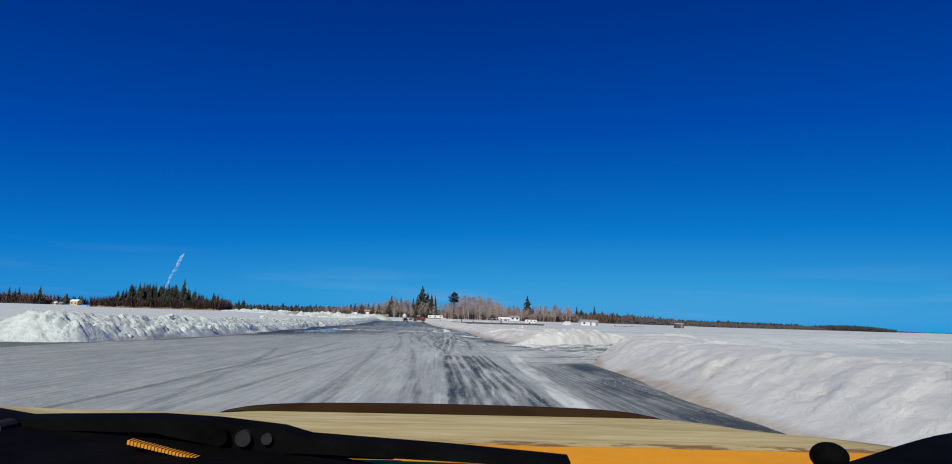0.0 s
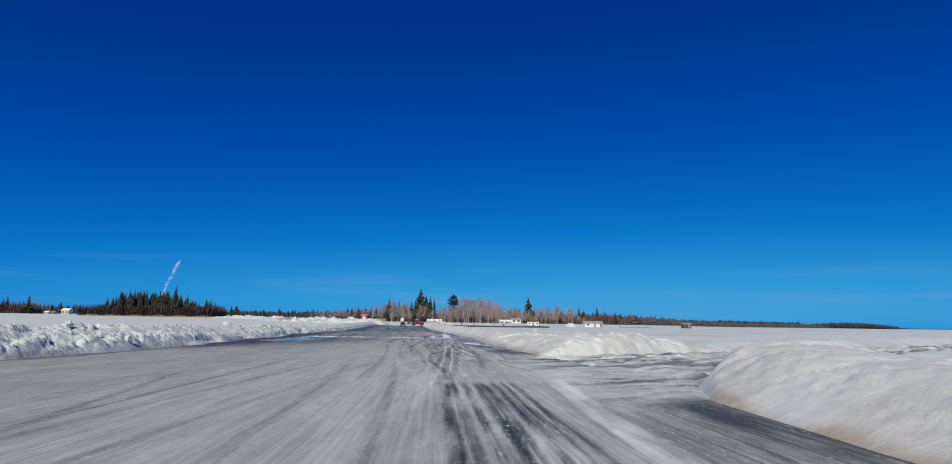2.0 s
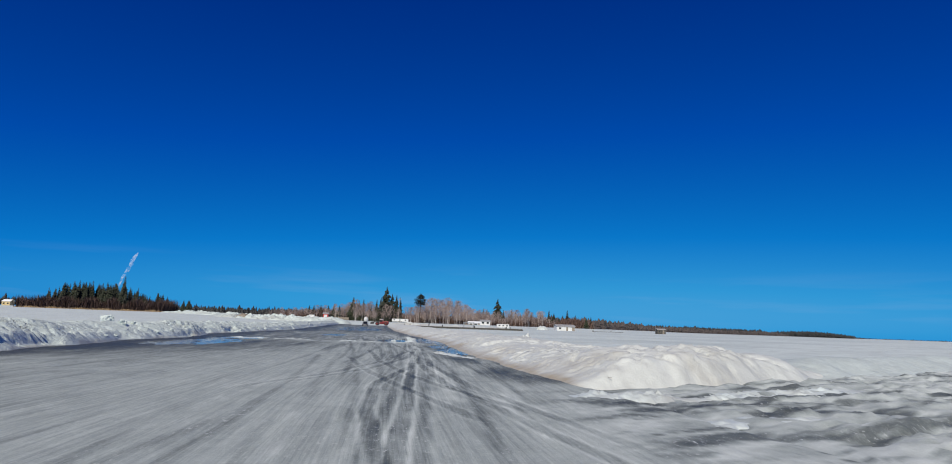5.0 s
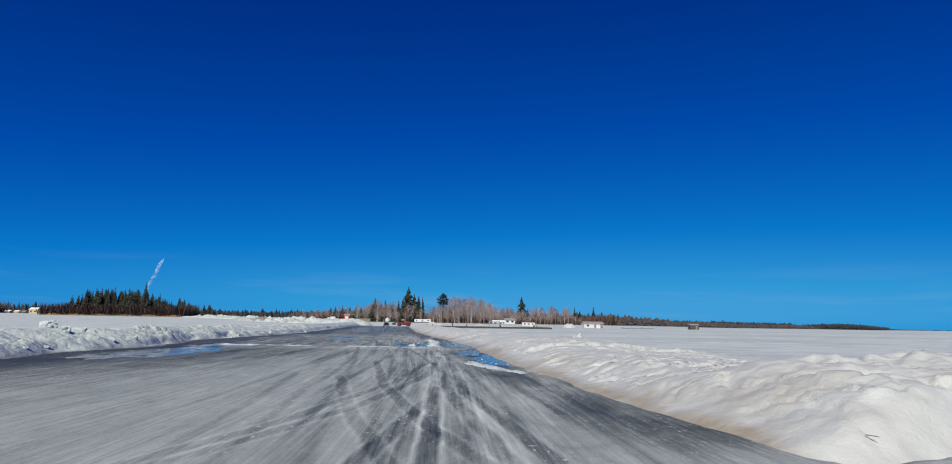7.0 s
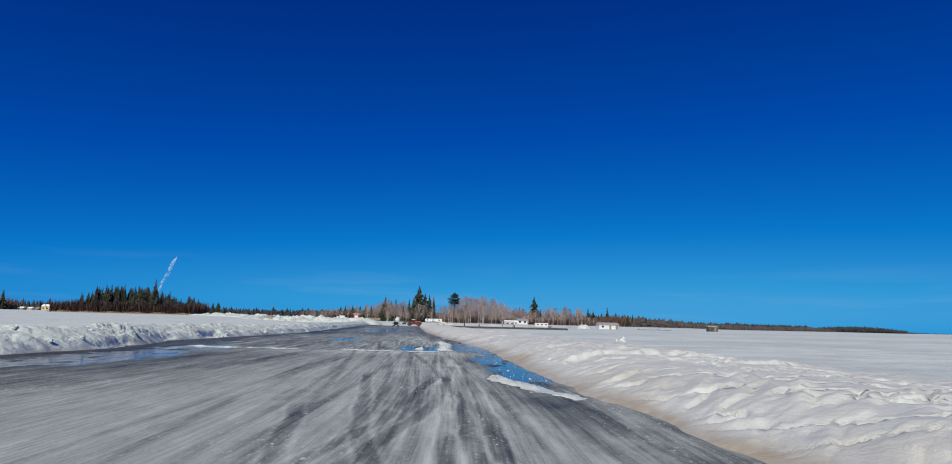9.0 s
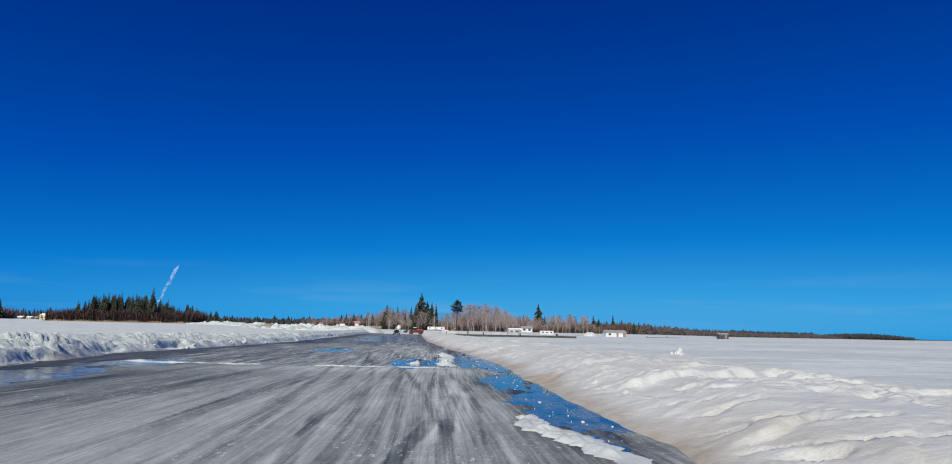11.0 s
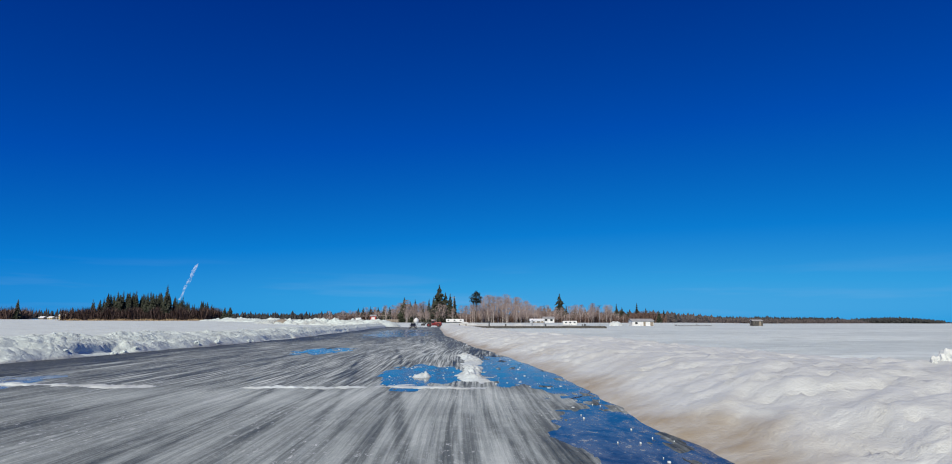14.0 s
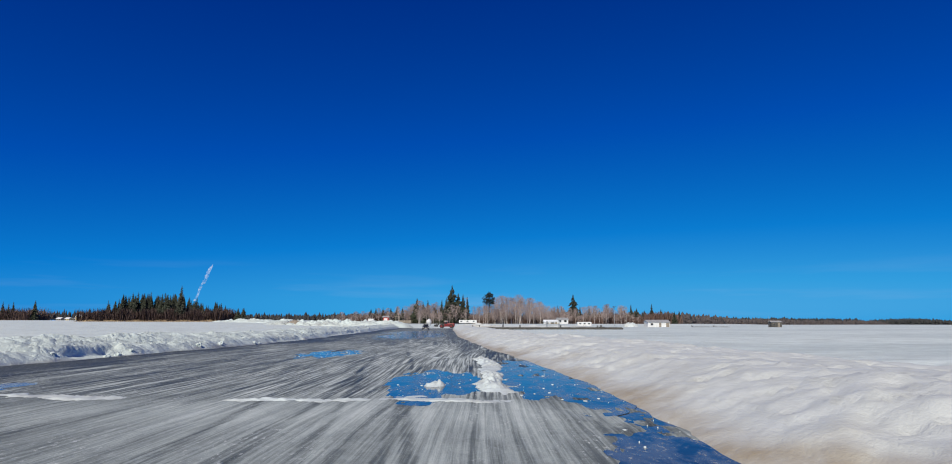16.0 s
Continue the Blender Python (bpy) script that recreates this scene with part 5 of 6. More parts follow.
def utility_pole(x, y, z, h, label):
    p = empty("utility_pole", pose(x, y, z), label=label, category="pole")
    bm = bmesh.new()
    tube(bm, (0, 0, -0.6), (0, 0, h), 0.16, 0.11, 8)
    part("shaft", bm, POLE_WOOD, p)
    part("cross_arm", boxed(-1.1, -0.17, h - 0.7, 1.1, -0.11, h - 0.56), POLE_WOOD, p)
    for s in (-0.95, 0.0, 0.95):
        bm = bmesh.new()
        tube(bm, (s, -0.14, h - 0.56), (s, -0.14, h - 0.38), 0.05, 0.03, 6)
        part("insulator", bm, CHROME, p)


utility_pole(-6.1, 357, 1.6, 13.0, "grey wooden utility pole beside the spruces")
utility_pole(79.4, 387, 1.6, 9.0, "wooden utility pole behind the camper")


def wind_pole(x, y, z, h):
    p = empty("wind_turbine", pose(x, y, z), label="small wind turbine on a thin pole by the shore", category="wind turbine")
    bm = bmesh.new()
    tube(bm, (0, 0, -0.4), (0, 0, h), 0.10, 0.06, 7)
    part("mast", bm, GREY_METAL, p)
    part("tail", boxed(-0.05, 0.1, h - 0.1, 0.05, 1.0, h + 0.45, bevel=0.02), BLACK_STEEL, p)
    for k in range(3):
        a = k * math.tau / 3 + 0.5
        bm = bmesh.new()
        tube(bm, (0, -0.15, h + 0.05), (0.95 * math.cos(a), -0.15, h + 0.05 + 0.95 * math.sin(a)), 0.10, 0.05, 5)
        part("blade", bm, BLACK_STEEL, p)


wind_pole(57.9, 319, 0.6, 8.0)


def heap(name, x, y, z, rx, ry, h, seed, material, label, category, lumps=0.35, n=48, dirt=0.2):
    """A rounded lumpy pile that sinks into the ground round its edge."""
    u = np.linspace(-1, 1, n)
    A, B = np.meshgrid(u, u)
    r = np.hypot(A, B)
    top = h * np.clip(1 - r ** 2.2, 0, 1) ** 0.8
    top = top * (1 - lumps + 2 * lumps * billow(A * rx * 0.30 + seed, B * ry * 0.35, 4, seed)) + 0.25 * h * fbm(A * rx * 0.45, B * ry * 0.45, 4, seed + 3) * (r < 0.95)
    zz = z + top - 0.5 * smooth(0.85, 1.1, r)
    return grid_object(name, x + A * rx, y + B * ry, zz, material, "dirt", label, category, "thing", values=np.clip(dirt + 0.9 * fbm(A * 3, B * 3, 3, seed + 7), 0, 1))


heap("tarp_pile", 63.9, 315, 0.2, 3.3, 2.4, 2.2, 201, SLUSH, "snowy tan heap under a tarpaulin on the shore", "heap", dirt=0.6)
heap("snow_mound", -56.9, 292, 0.5, 30, 9, 2.3, 203, CHUNKS, "long ploughed heap of snow at the landing", "snow mound", 0.8, 150, 0.3)
heap("snow_mound", -36.0, 284, 0.6, 12, 7, 2.3, 205, CHUNKS, "ploughed heap of snow beside the landing", "snow mound", 0.4, 70, 0.1)
heap("snow_mound", -96.0, 327, 1.5, 26, 9, 2.2, 207, CHUNKS, "broad drifted heap of snow on the shore", "snow mound", 0.6, 80, 0.05)
heap("brush_pile", -69.2, 289, 1.9, 3.2, 2.4, 1.1, 209, BROWN_WOOD, "brown brush pile half buried in snow", "brush pile", 0.45, 40)
heap("snow_mound", 0.1, 272, 0.2, 9, 5, 1.5, 211, SNOW, "low ploughed heap of snow by the landing", "snow mound", 0.4, 60, 0.1)
heap("snow_mound", 17.0, 247, 0.2, 22, 6, 0.9, 213, SNOW, "low drift of snow behind the dock", "snow mound", 0.35, 70, 0.05)


# the ice-fishing hut
hut = empty("ice_fishing_hut", pose(115.4, 297, 0.25), label="grey ice-fishing hut standing on the lake", category="hut")
part("wall", boxed(-2.0, -1.3, 0.12, 2.0, 1.3, 2.0), GREY_WOOD, hut)
part("roof", gable(bmesh.new(), 4.0, 2.6, 1.98, 2.5, 0.2, 0.08), GREY_ROOF, hut)
part("door", boxed(0.5, -1.34, 0.15, 1.3, -1.30, 1.85), BROWN_WOOD, hut)
window_part(hut, -0.9, -1.3, 1.25, 0.7, 0.5)
for s in (-0.9, 0.9):
    part("runner", boxed(-2.2, s - 0.08, -0.05, 2.2, s + 0.08, 0.118), BROWN_WOOD, hut)
part("flagpole", tube(bmesh.new(), (-2.3, 0, -0.2), (-2.3, 0, 4.2), 0.06, 0.04, 6), GREY_METAL, hut)


# ---- vehicles ----
def profile_body(bm, pts, half, tuck=0.08):
    """A car body: a side outline swept across the width, narrower towards the top."""
    top = max(p[1] for p in pts)
    rings = []
    for s in (-1, -0.86, 0.86, 1):
        rings.append([bm.verts.new((s * half * (1 - tuck * max(0, p[1] - 0.6) / (top - 0.6 + 1e-6)), p[0] * (0.985 if abs(s) == 1 else 1), p[1] * (0.97 if abs(s) == 1 and p[1] > 0.6 else 1))) for p in pts])
    for a, b in zip(rings[:-1], rings[1:]):
        for k in range(len(pts)):
            bm.faces.new((a[k], a[(k + 1) % len(pts)], b[(k + 1) % len(pts)], b[k]))
    bm.faces.new(rings[0][::-1])
    bm.faces.new(rings[-1])
    bmesh.ops.recalc_face_normals(bm, faces=bm.faces)
    return bm


def wheel_part(parent, x, y, r, w, rim=None):
    bm = bmesh.new()
    tube(bm, (x - w / 2, y, r), (x + w / 2, y, r), r, r, 20)
    wheel = part("wheel", bm, RUBBER, parent)
    bm = bmesh.new()
    s = 1 if x > 0 else -1
    tube(bm, (x + s * w * 0.42, y, r), (x + s * (w / 2 + 0.015), y, r), r * 0.62, r * 0.55, 14)
    part("rim", bm, rim or GREY_METAL, wheel)


def oncoming_car(x, y, turn):
    """Faces along -y before it is turned."""
    c = empty("car", pose(x, y, 0.02, 0, 0, turn), label="dark sedan with headlights on the wet ice road", category="car")
    part("body", profile_body(bmesh.new(), [(-2.2, 0.32), (-2.22, 0.62), (-2.05, 0.80), (-1.0, 0.94), (1.3, 0.98), (2.05, 0.94), (2.2, 0.7), (2.18, 0.32)], 0.88), DARK_CAR, c)
    part("cabin", profile_body(bmesh.new(), [(-0.95, 0.93), (-0.25, 1.38), (0.9, 1.42), (1.65, 0.97)], 0.76, 0.16), GLASS_DARK, c)
    part("roof", boxed(-0.58, -0.22, 1.405, 0.58, 0.88, 1.455, bevel=0.02), DARK_CAR, c)
    part("bumper", boxed(-0.84, -2.3, 0.30, 0.84, -2.16, 0.52, bevel=0.05), BLACK_STEEL, c)
    part("grille", boxed(-0.45, -2.245, 0.56, 0.45, -2.20, 0.70), BLACK_STEEL, c)
    for s in (-1, 1):
        part("headlight", boxed(s * 0.66 - 0.17, -2.235, 0.60, s * 0.66 + 0.17, -2.13, 0.74, bevel=0.03), CHROME, c)
        part("mirror", boxed(s * 0.95 - 0.1, -0.72, 0.95, s * 0.95 + 0.1, -0.58, 1.08, bevel=0.03), DARK_CAR, c)
        for yy in (-1.38, 1.35):
            wheel_part(c, s * 0.80, yy, 0.32, 0.2)
    part("plate", boxed(-0.24, -2.325, 0.36, 0.24, -2.302, 0.47), WHITE_WALL, c)


oncoming_car(-13.7, 217, 4)


def loader(x, y, z, turn):
    """A red loader seen side on: cab and engine at one end, lifting arms and bucket at the other."""
    v = empty("wheel_loader", pose(x, y, z, 0, 0, turn), label="red wheel loader with black arms and bucket", category="loader")
    part("engine_hood", boxed(0.9, -0.95, 0.75, 3.3, 0.95, 1.75, bevel=0.12), RED_PAINT, v)
    part("chassis", boxed(-1.2, -0.7, 0.5, 3.2, 0.7, 0.748, bevel=0.05), RED_PAINT, v)
    cab = part("cab", boxed(-0.25, -0.85, 0.75, 0.88, 0.85, 2.35, bevel=0.1), RED_PAINT, v)
    part("window", boxed(-0.15, -0.87, 1.45, 0.78, -0.845, 2.2), GLASS_DARK, cab)
    part("window", boxed(-0.272, -0.7, 1.45, -0.248, 0.7, 2.2), GLASS_DARK, cab)
    part("roof", boxed(-0.35, -0.92, 2.352, 1.0, 0.92, 2.55, bevel=0.06), WHITE_WALL, v)
    for s in (-0.62, 0.62):
        bm = bmesh.new()
        tube(bm, (-0.3, s, 1.35), (-2.2, s, 1.55), 0.16, 0.14, 6)
        tube(bm, (-2.2, s, 1.55), (-3.1, s, 0.9), 0.14, 0.12, 6)
        part("arm", bm, BLACK_STEEL, v)
    bm = bmesh.new()
    pts = [(-3.0, 1.35), (-3.9, 1.1), (-4.0, 0.55), (-3.05, 0.45), (-2.95, 0.7)]
    a, b = [bm.verts.new((p[0], -1.25, p[1])) for p in pts], [bm.verts.new((p[0], 1.25, p[1])) for p in pts]
    for k in range(5):
        bm.faces.new((a[k], a[(k + 1) % 5], b[(k + 1) % 5], b[k]))
    bm.faces.new(a[::-1])
    bm.faces.new(b)
    part("bucket", bm, BLACK_STEEL, v)
    for xx in (-1.25, 2.3):
        for s in (-0.95, 0.95):
            bm = bmesh.new()
            tube(bm, (xx, s - 0.22, 0.68), (xx, s + 0.22, 0.68), 0.68, 0.68, 22)
            w = part("wheel", bm, RUBBER, v)
            bm = bmesh.new()
            tube(bm, (xx, s - 0.235, 0.68), (xx, s + 0.235, 0.68), 0.36, 0.36, 14)
            part("rim", bm, RED_PAINT, w)


loader(-11.8, 276, 0.12, -8)


# ---- steam from a stack beyond the point ----
def steam():
    m, n, l, p = nodes_of("steam")
    p.inputs["Base Color"].default_value = (0.82, 0.84, 0.88, 1)
    p.inputs["Roughness"].default_value = 1.0
    v = scaled(n, l, 0.12, 0.12, 0.12)
    l.new(ramp_node(n, l, noise_node(n, l, v, 1.0, 4), [(0.38, (0, 0, 0)), (0.72, (0.42, 0.42, 0.42))]), p.inputs["Alpha"])
    bm = bmesh.new()
    rings = []
    for k in range(61):
        f = k / 60
        c = Vector((-701.2 + 40 * f + 1.2 * math.sin(f * 13), 1560, 58 + 90 * f))
        r = (2.3 + 2.6 * f) * (0.9 + 0.5 * noise.noise(Vector((f * 9, 3, 0)))) * min(1, 0.1 + 8 * (1 - f))
        rings.append([bm.verts.new(c + Vector((math.cos(a * math.tau / 12), math.sin(a * math.tau / 12), 0.0)) * r * (1 + 0.6 * noise.noise(Vector((math.cos(a * math.tau / 12) * 1.5, math.sin(a * math.tau / 12) * 1.5, f * 22))))) for a in range(12)])
    for a, b in zip(rings[:-1], rings[1:]):
        for q in range(12):
            bm.faces.new((a[q], a[(q + 1) % 12], b[(q + 1) % 12], b[q]))
    return tagged(link_mesh("steam_plume", bm, m, smooth=True), "thin white plume of steam drifting above the trees", "steam", kind="stuff")


steam()

# ---- loose snow on the banks ----
def chunk(x, y, z, r, seed, label, snow=None):
    bm = bmesh.new()
    bmesh.ops.create_icosphere(bm, subdivisions=3, radius=r)
    for q in bm.verts:
        k = 1 + 0.55 * noise.noise(q.co * (1.3 / r) + Vector((seed, 0, 0))) + 0.25 * noise.noise(q.co * (3.5 / r) + Vector((0, seed, 0)))
        q.co *= k
        q.co.z *= 0.8 if seed not in (4, 6) else 1.5
    ob = link_mesh("snow_chunk", bm, snow or (SNOW if x > 0 else CHUNKS), smooth=False)
    ob.matrix_basis = pose(x, y, z, 0, 0, seed * 40)
    return tagged(ob, label, "snow chunk", "snow chunks")


def bank_top(x, y):
    a, b = np.array([float(x)]), np.array([float(y)])
    z = right_height(a, b)[0] if x > -5 else left_height(a, b)[0]
    return float(z[0])


chunk_rng = random.Random(91)
chunk(8.44, 65.75, bank_top(8.44, 65.75) + 0.03, 0.13, 4, "jagged upright block of ice on the smooth snowbank")
chunk(8.1, 65.6, bank_top(8.1, 65.6), 0.05, 6, "jagged block of ice on the smooth snowbank")
chunk(-18.2, 62.8, bank_top(-18.2, 62.8) + 0.18, 0.36, 2, "squared block of snow on top of the snowbank")
chunk(-16.9, 62.0, bank_top(-16.9, 62.0) + 0.05, 0.20, 3, "squared block of snow on top of the snowbank")
for k in range(46):
    y = chunk_rng.uniform(24, 112)
    d = chunk_rng.choice((chunk_rng.uniform(0.2, 0.8), chunk_rng.uniform(1.0, 3.5)))
    x = float(left_foot(np.array([y]))[0]) - d
    chunk(x, y, max(0.02, bank_top(x, y) - 0.02), chunk_rng.uniform(0.06, 0.17), k, "small chunk of ploughed snow on the snowbank")

# a twig lying on the snow
twig = empty("twig", pose(5.45, 38.95, bank_top(5.45, 38.95) + 0.015, 0, 4, -62), label="short red-brown twig lying on the snowbank", category="twig")
part("stem", tube(tube(bmesh.new(), (-0.08, 0, 0), (0.02, 0.006, 0.006), 0.007, 0.006, 6), (0.02, 0.006, 0.006), (0.08, -0.004, 0.01), 0.006, 0.003, 6), BROWN_WOOD, twig)
part("side_shoot", tube(bmesh.new(), (0.01, 0.006, 0.006), (0.03, 0.02, 0.012), 0.004, 0.002, 5), BROWN_WOOD, twig)


# ---- the yellow truck at the start of the drive ----
def hood_material():
    """Yellow paint under a cream film of road salt, with a rusty worn line between them."""
    m, n, l, p = nodes_of("salted_yellow_hood")
    co = n.new("ShaderNodeTexCoord")
    mp = n.new("ShaderNodeMapping")
    mp.inputs["Scale"].default_value = (2.2, 9, 2)
    l.new(co.outputs["Object"], mp.inputs["Vector"])
    a = noise_node(n, l, mp.outputs[0], 1.6, 6, 0.65, 0.6)
    mp2 = n.new("ShaderNodeMapping")
    mp2.inputs["Scale"].default_value = (14, 14, 14)
    l.new(co.outputs["Object"], mp2.inputs["Vector"])
    b = noise_node(n, l, mp2.outputs[0], 1.0, 4, 0.6)
    salt = ramp_node(n, l, a, [(0.3, (0.40, 0.30, 0.09)), (0.5, (0.57, 0.47, 0.20)), (0.75, (0.74, 0.65, 0.38))])
    paint = ramp_node(n, l, b, [(0.3, (0.80, 0.33, 0.0)), (0.7, (0.88, 0.38, 0.0))])
    worn = mix_node(n, l, ramp_node(n, l, b, [(0.45, (0, 0, 0)), (0.55, (1, 1, 1))]), salt, (0.28, 0.15, 0.03))
    edge = math_node(n, l, "ADD", attr_node(n, "dirt"), math_node(n, l, "MULTIPLY", math_node(n, l, "SUBTRACT", b, 0.5), 0.25))
    c = mix_node(n, l, ramp_node(n, l, edge, [(0.40, (0, 0, 0)), (0.44, (1, 1, 1))]), paint, worn)
    c = mix_node(n, l, ramp_node(n, l, edge, [(0.62, (0, 0, 0)), (0.72, (1, 1, 1))]), c, salt)
    l.new(c, p.inputs["Base Color"])
    p.inputs["Roughness"].default_value = 0.5
    p.inputs["Specular IOR Level"].default_value = 0.04
    bump_node(n, l, p, a, 0.15, 0.004)
    return m


HOOD = hood_material()
YELLOW = plain_material("yellow_paint", (0.58, 0.24, 0.01), (0.72, 0.32, 0.02), 3.0, 0.4, 0.003)
PLASTIC = plain_material("black_plastic", (0.0015, 0.0015, 0.0015), (0.005, 0.005, 0.005), 12.0, 0.75, 0.003, gloss=0.03)
RIVET = plain_material("dull_black_rivet", (0.012, 0.012, 0.014), (0.03, 0.03, 0.034), 12.0, 0.7, 0.003, gloss=0.1)
MAROON = plain_material("smoked_plastic", (0.020, 0.008, 0.008), (0.045, 0.018, 0.018), 4.0, 0.25, 0.002)
truck = empty("pickup_truck", pose(0, 0, 0, 0, 0, -2.7), label="yellow truck front with a salted hood on the ice", category="truck")


def hood_drop(d):
    return np.interp(d, [0.5, 0.75, 1.0, 1.4, 1.8, 2.0, 2.06, 2.12], [0.190, 0.190, 0.200, 0.233, 0.275, 0.300, 0.32, 0.40])


hu, hv = np.meshgrid(np.linspace(-1, 1, 41), np.linspace(0, 1, 40))
rear = 0.80 + 0.19 * np.abs(hu) ** 2
hd = rear + (2.12 - rear) * hv
hx = -0.045 + hu * 0.815
hz = EYE_HEIGHT - hood_drop(hd) - 0.020 * np.clip((np.abs(hu) - 0.72) / 0.28, 0, 1) ** 2 * smooth(1.1, 1.7, hd) + 0.008 * hx
# the wing stands a little higher on the driver's side
crown = smooth(0.45, 0.95, -hu) * (1 - smooth(1.9, 2.1, hd))
hz = hz + crown * np.maximum(0, EYE_HEIGHT - 0.158 * hd - hz)
hood = grid_object("hood", hx, hd, hz, HOOD, "dirt", kind="", values=np.maximum(smooth(0.86, 1.28, hd + 0.02 * np.abs(hu)), 0.9 * smooth(0.30, 0.50, -hu)))
hood.parent = truck
mod = hood.modifiers.new("thickness", "SOLIDIFY")
mod.thickness, mod.offset = 0.012, -1

# smoked deflector across the front edge of the hood
bm = bmesh.new()
ring = []
for k in range(25):
    s = -1 + 2 * k / 24
    x = -0.085 + 0.735 * s
    tall = 0.034 * (1 - abs(s) ** 10) * (0.85 + 0.15 * math.cos(s * 1.5)) + 0.002
    z = EYE_HEIGHT - 0.306 + 0.008 * x - 0.012 * abs(s) ** 6
    y = 2.03 - 0.06 * s * s
    ring.append([bm.verts.new(c) for c in ((x, y, z), (x, y - 0.03, z + tall), (x, y - 0.024, z + tall + 0.002), (x, y + 0.012, z))])
for a, b in zip(ring[:-1], ring[1:]):
    for k in range(4):
        bm.faces.new((a[k], b[k], b[(k + 1) % 4], a[(k + 1) % 4]))
bm.faces.new(ring[0])
bm.faces.new(ring[-1][::-1])
bmesh.ops.recalc_face_normals(bm, faces=bm.faces)
part("bug_deflector", bm, MAROON, truck, "dark smoked plastic deflector")

# black cowl with toothed edge behind the hood
cu, cv = np.meshgrid(np.linspace(-1, 1, 41), np.linspace(0, 1, 12))
cd = 0.36 + (0.80 + 0.19 * np.abs(cu) ** 2 + 0.02 - 0.36) * cv
cx = -0.045 + cu * 0.82
cz = EYE_HEIGHT - 0.190 - 0.012 - 0.022 * cx + 0.012 * smooth(0.25, 0.8, -cx) + 0.025 * smooth(-0.05, 0.30, -cx) * smooth(0.45, 0.78, cd) + 0.062 * smooth(0.36, 0.80, cx)
cowl = grid_object("cowl", cx, cd, cz, PLASTIC, kind="", label="black plastic cowl")
cowl.parent = truck
for k in range(34):
    u = -0.95 + 1.9 * k / 33
    d = 0.80 + 0.19 * u * u - 0.012
    part("cowl_tooth", boxed(-0.045 + 0.80 * u - 0.006, d - 0.01, EYE_HEIGHT - 0.206 - 0.02 * u, -0.045 + 0.80 * u + 0.006, d + 0.012, EYE_HEIGHT - 0.193 - 0.018 * u, bevel=0.002), PLASTIC, cowl)

# yellow slats of the vent that show under the wiper
for k in range(20):
    x = -0.405 + 0.0042 * k
    part("vent_slat", boxed(x, 0.748, EYE_HEIGHT - 0.1575 - 0.0008 * k, x + 0.0030, 0.760, EYE_HEIGHT - 0.1525 - 0.0009 * k), YELLOW, cowl, "yellow painted slat")

# wiper arm lying across the cowl
wiper = part("wiper_arm", bmesh.new(), PLASTIC, truck, "black wiper arm with a round pivot")
bm = bmesh.new()
ARM = ((-0.612, 0.84, 0.153, 0.004), (-0.557, 0.83, 0.152, 0.007), (-0.412, 0.82, 0.148, 0.009), (-0.332, 0.81, 0.154, 0.014), (-0.242, 0.80, 0.160, 0.014), (-0.207, 0.80, 0.164, 0.009), (-0.022, 0.80, 0.171, 0.007), (0.128, 0.80, 0.178, 0.004))
ring = []
for x, d, drop, h in ARM:
    z = EYE_HEIGHT - drop
    ring.append([bm.verts.new(c) for c in ((x, d, z - h), (x, d, z + h), (x, d + 0.03, z + h + 0.003), (x, d + 0.03, z - h))])
for a, b in zip(ring[:-1], ring[1:]):
    for k in range(4):
        bm.faces.new((a[k], a[(k + 1) % 4], b[(k + 1) % 4], b[k]))
bm.faces.new(ring[0])
bm.faces.new(ring[-1][::-1])
bmesh.ops.recalc_face_normals(bm, faces=bm.faces)
bm.to_mesh(wiper.data)
bm.free()
for x, r, mat in ((-0.314, 0.0085, PLASTIC), (-0.286, 0.010, RIVET), (-0.256, 0.007, RIVET)):
    part("rivet", tube(bmesh.new(), (x, 0.795, EYE_HEIGHT - 0.156), (x, 0.812, EYE_HEIGHT - 0.156), r, r, 16), mat, wiper)
part("wiper_spring", tube(bmesh.new(), (-0.46, 0.86, EYE_HEIGHT - 0.156), (-0.36, 0.85, EYE_HEIGHT - 0.158), 0.010, 0.012, 8), PLASTIC, wiper)
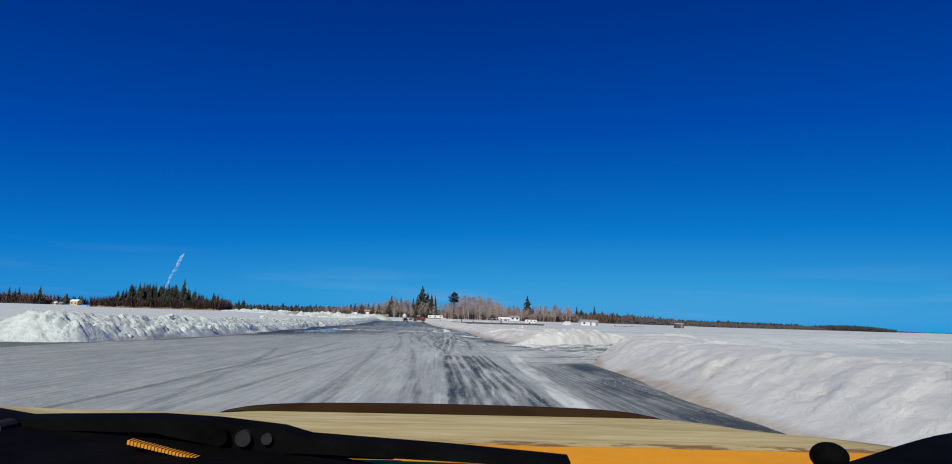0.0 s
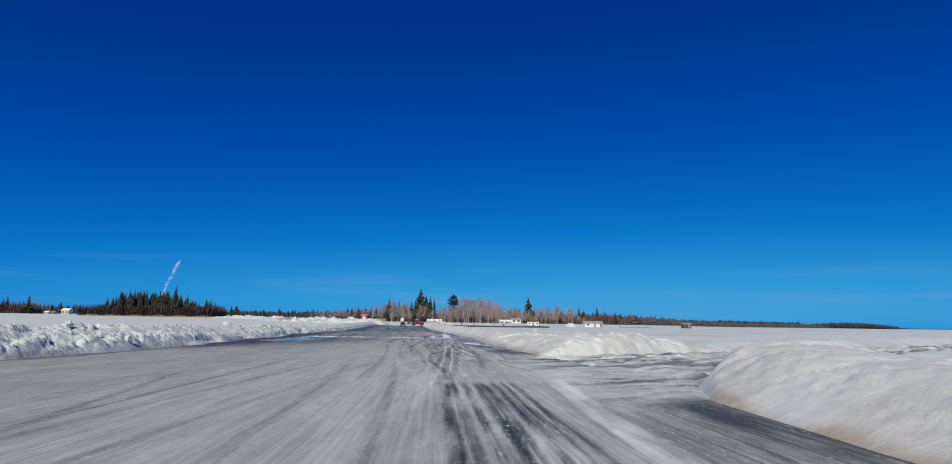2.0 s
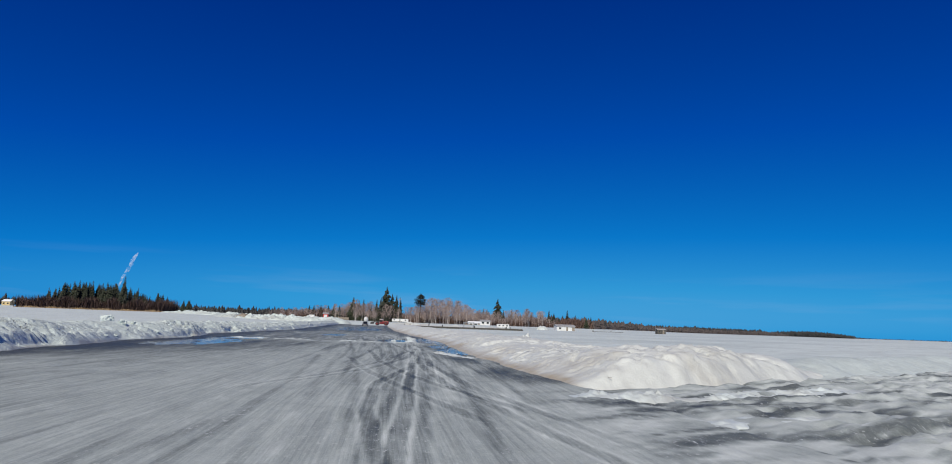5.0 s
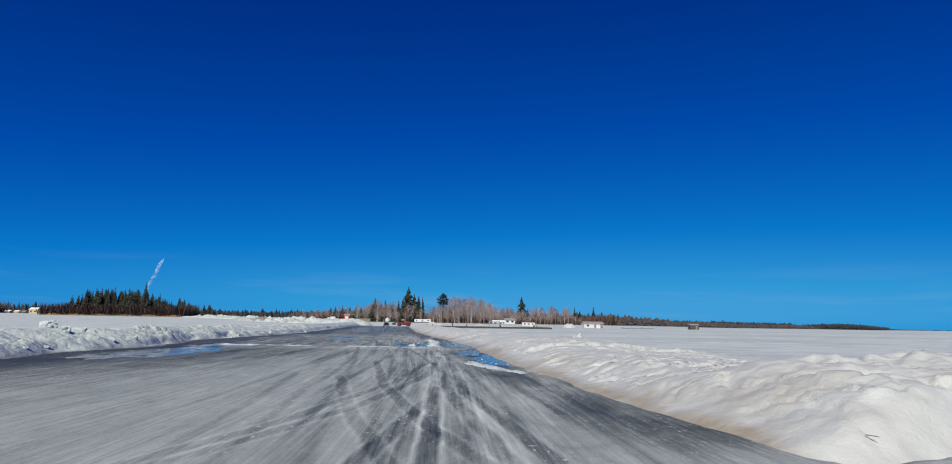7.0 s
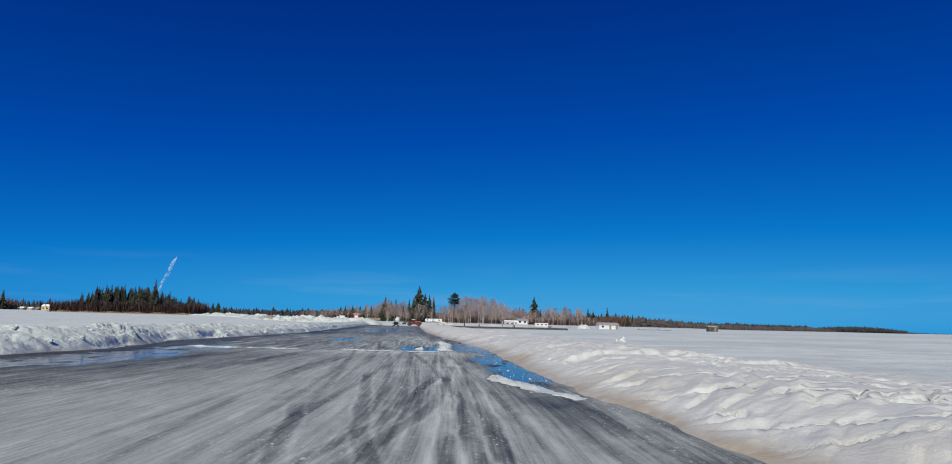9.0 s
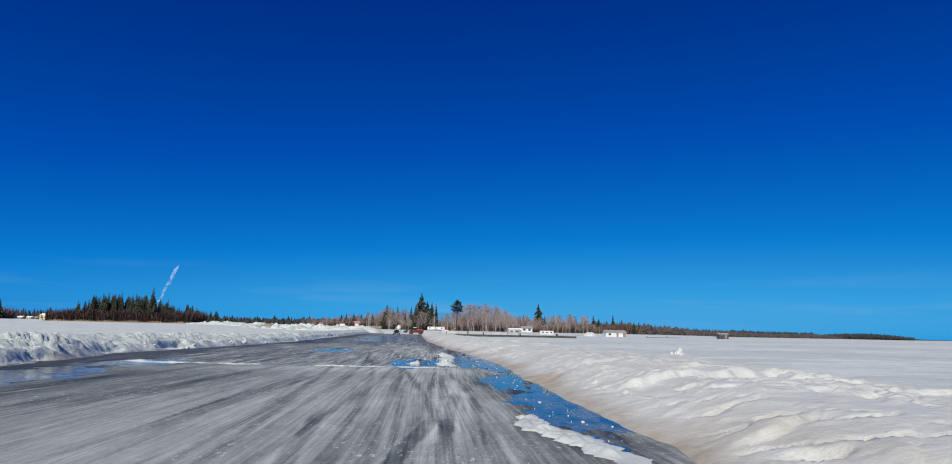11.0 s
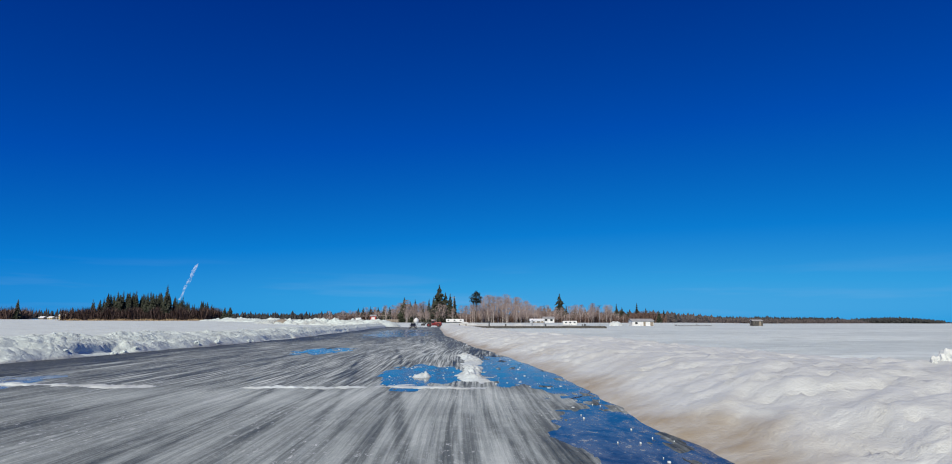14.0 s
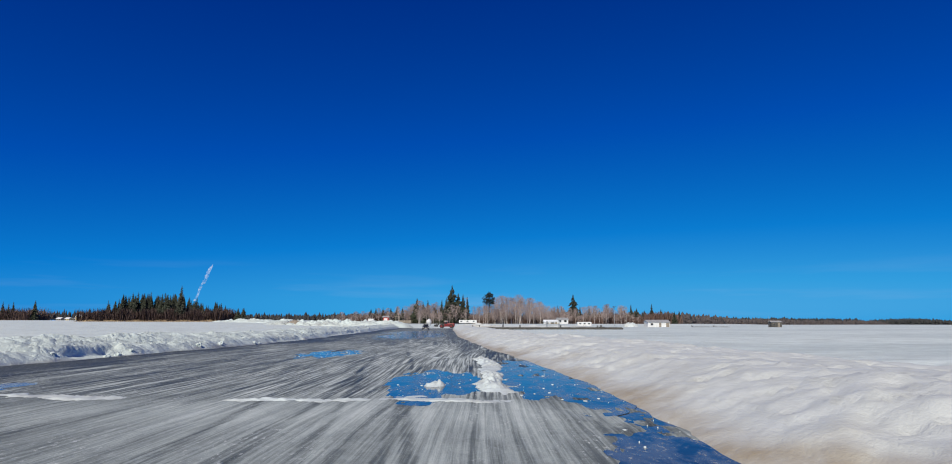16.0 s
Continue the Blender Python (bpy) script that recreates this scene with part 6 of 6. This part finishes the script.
part("wiper_blade", boxed(-0.66, 0.845, EYE_HEIGHT - 0.188, -0.10, 0.86, EYE_HEIGHT - 0.176, bevel=0.003), PLASTIC, wiper)
part("pivot_cap", tube(bmesh.new(), (-0.605, 0.80, EYE_HEIGHT - 0.156), (-0.605, 0.83, EYE_HEIGHT - 0.156), 0.011, 0.011, 14), RIVET, wiper)
bm = bmesh.new()
bmesh.ops.create_uvsphere(bm, u_segments=16, v_segments=10, radius=0.025)
bmesh.ops.scale(bm, vec=(1.0, 0.9, 0.75), verts=bm.verts)
bmesh.ops.translate(bm, vec=(0.49, 0.86, EYE_HEIGHT - 0.170), verts=bm.verts)
part("washer_nozzle", bm, PLASTIC, truck, "black washer nozzle", smooth=True)

# the rest of the front stands on its wheels below the hood
for s in (-1, 1):
    bm = bmesh.new()
    pts = [(0.36, 0.45), (0.36, 1.20), (1.0, 1.19), (1.8, 1.11), (2.10, 0.98), (2.16, 0.45), (1.78, 0.42), (1.66, 0.70), (1.35, 0.84), (1.04, 0.70), (0.92, 0.42)]
    lo = [bm.verts.new((s * 0.76, a, b)) for a, b in pts]
    hi = [bm.verts.new((s * 0.90, a, b - (0.07 if b > 0.9 else 0))) for a, b in pts]
    bm.faces.new(lo)
    bm.faces.new(hi[::-1])
    for k in range(len(pts)):
        bm.faces.new((lo[k], hi[k], hi[(k + 1) % len(pts)], lo[(k + 1) % len(pts)]))
    bmesh.ops.recalc_face_normals(bm, faces=bm.faces)
    part("fender", bm, YELLOW, truck)
    part("headlight", boxed(s * 0.60 - 0.13, 2.14, 0.78, s * 0.60 + 0.13, 2.19, 0.95, bevel=0.02), CHROME, truck)
    wheel_part(truck, s * 0.76, 1.35, 0.37, 0.24)
part("grille", boxed(-0.45, 2.13, 0.74, 0.45, 2.18, 1.0, bevel=0.02), BLACK_STEEL, truck)
part("bumper", boxed(-0.92, 2.17, 0.42, 0.92, 2.32, 0.62, bevel=0.04), GREY_METAL, truck)
part("frame_rail", boxed(-0.45, 0.36, 0.42, 0.45, 2.12, 0.70), BLACK_STEEL, truck)
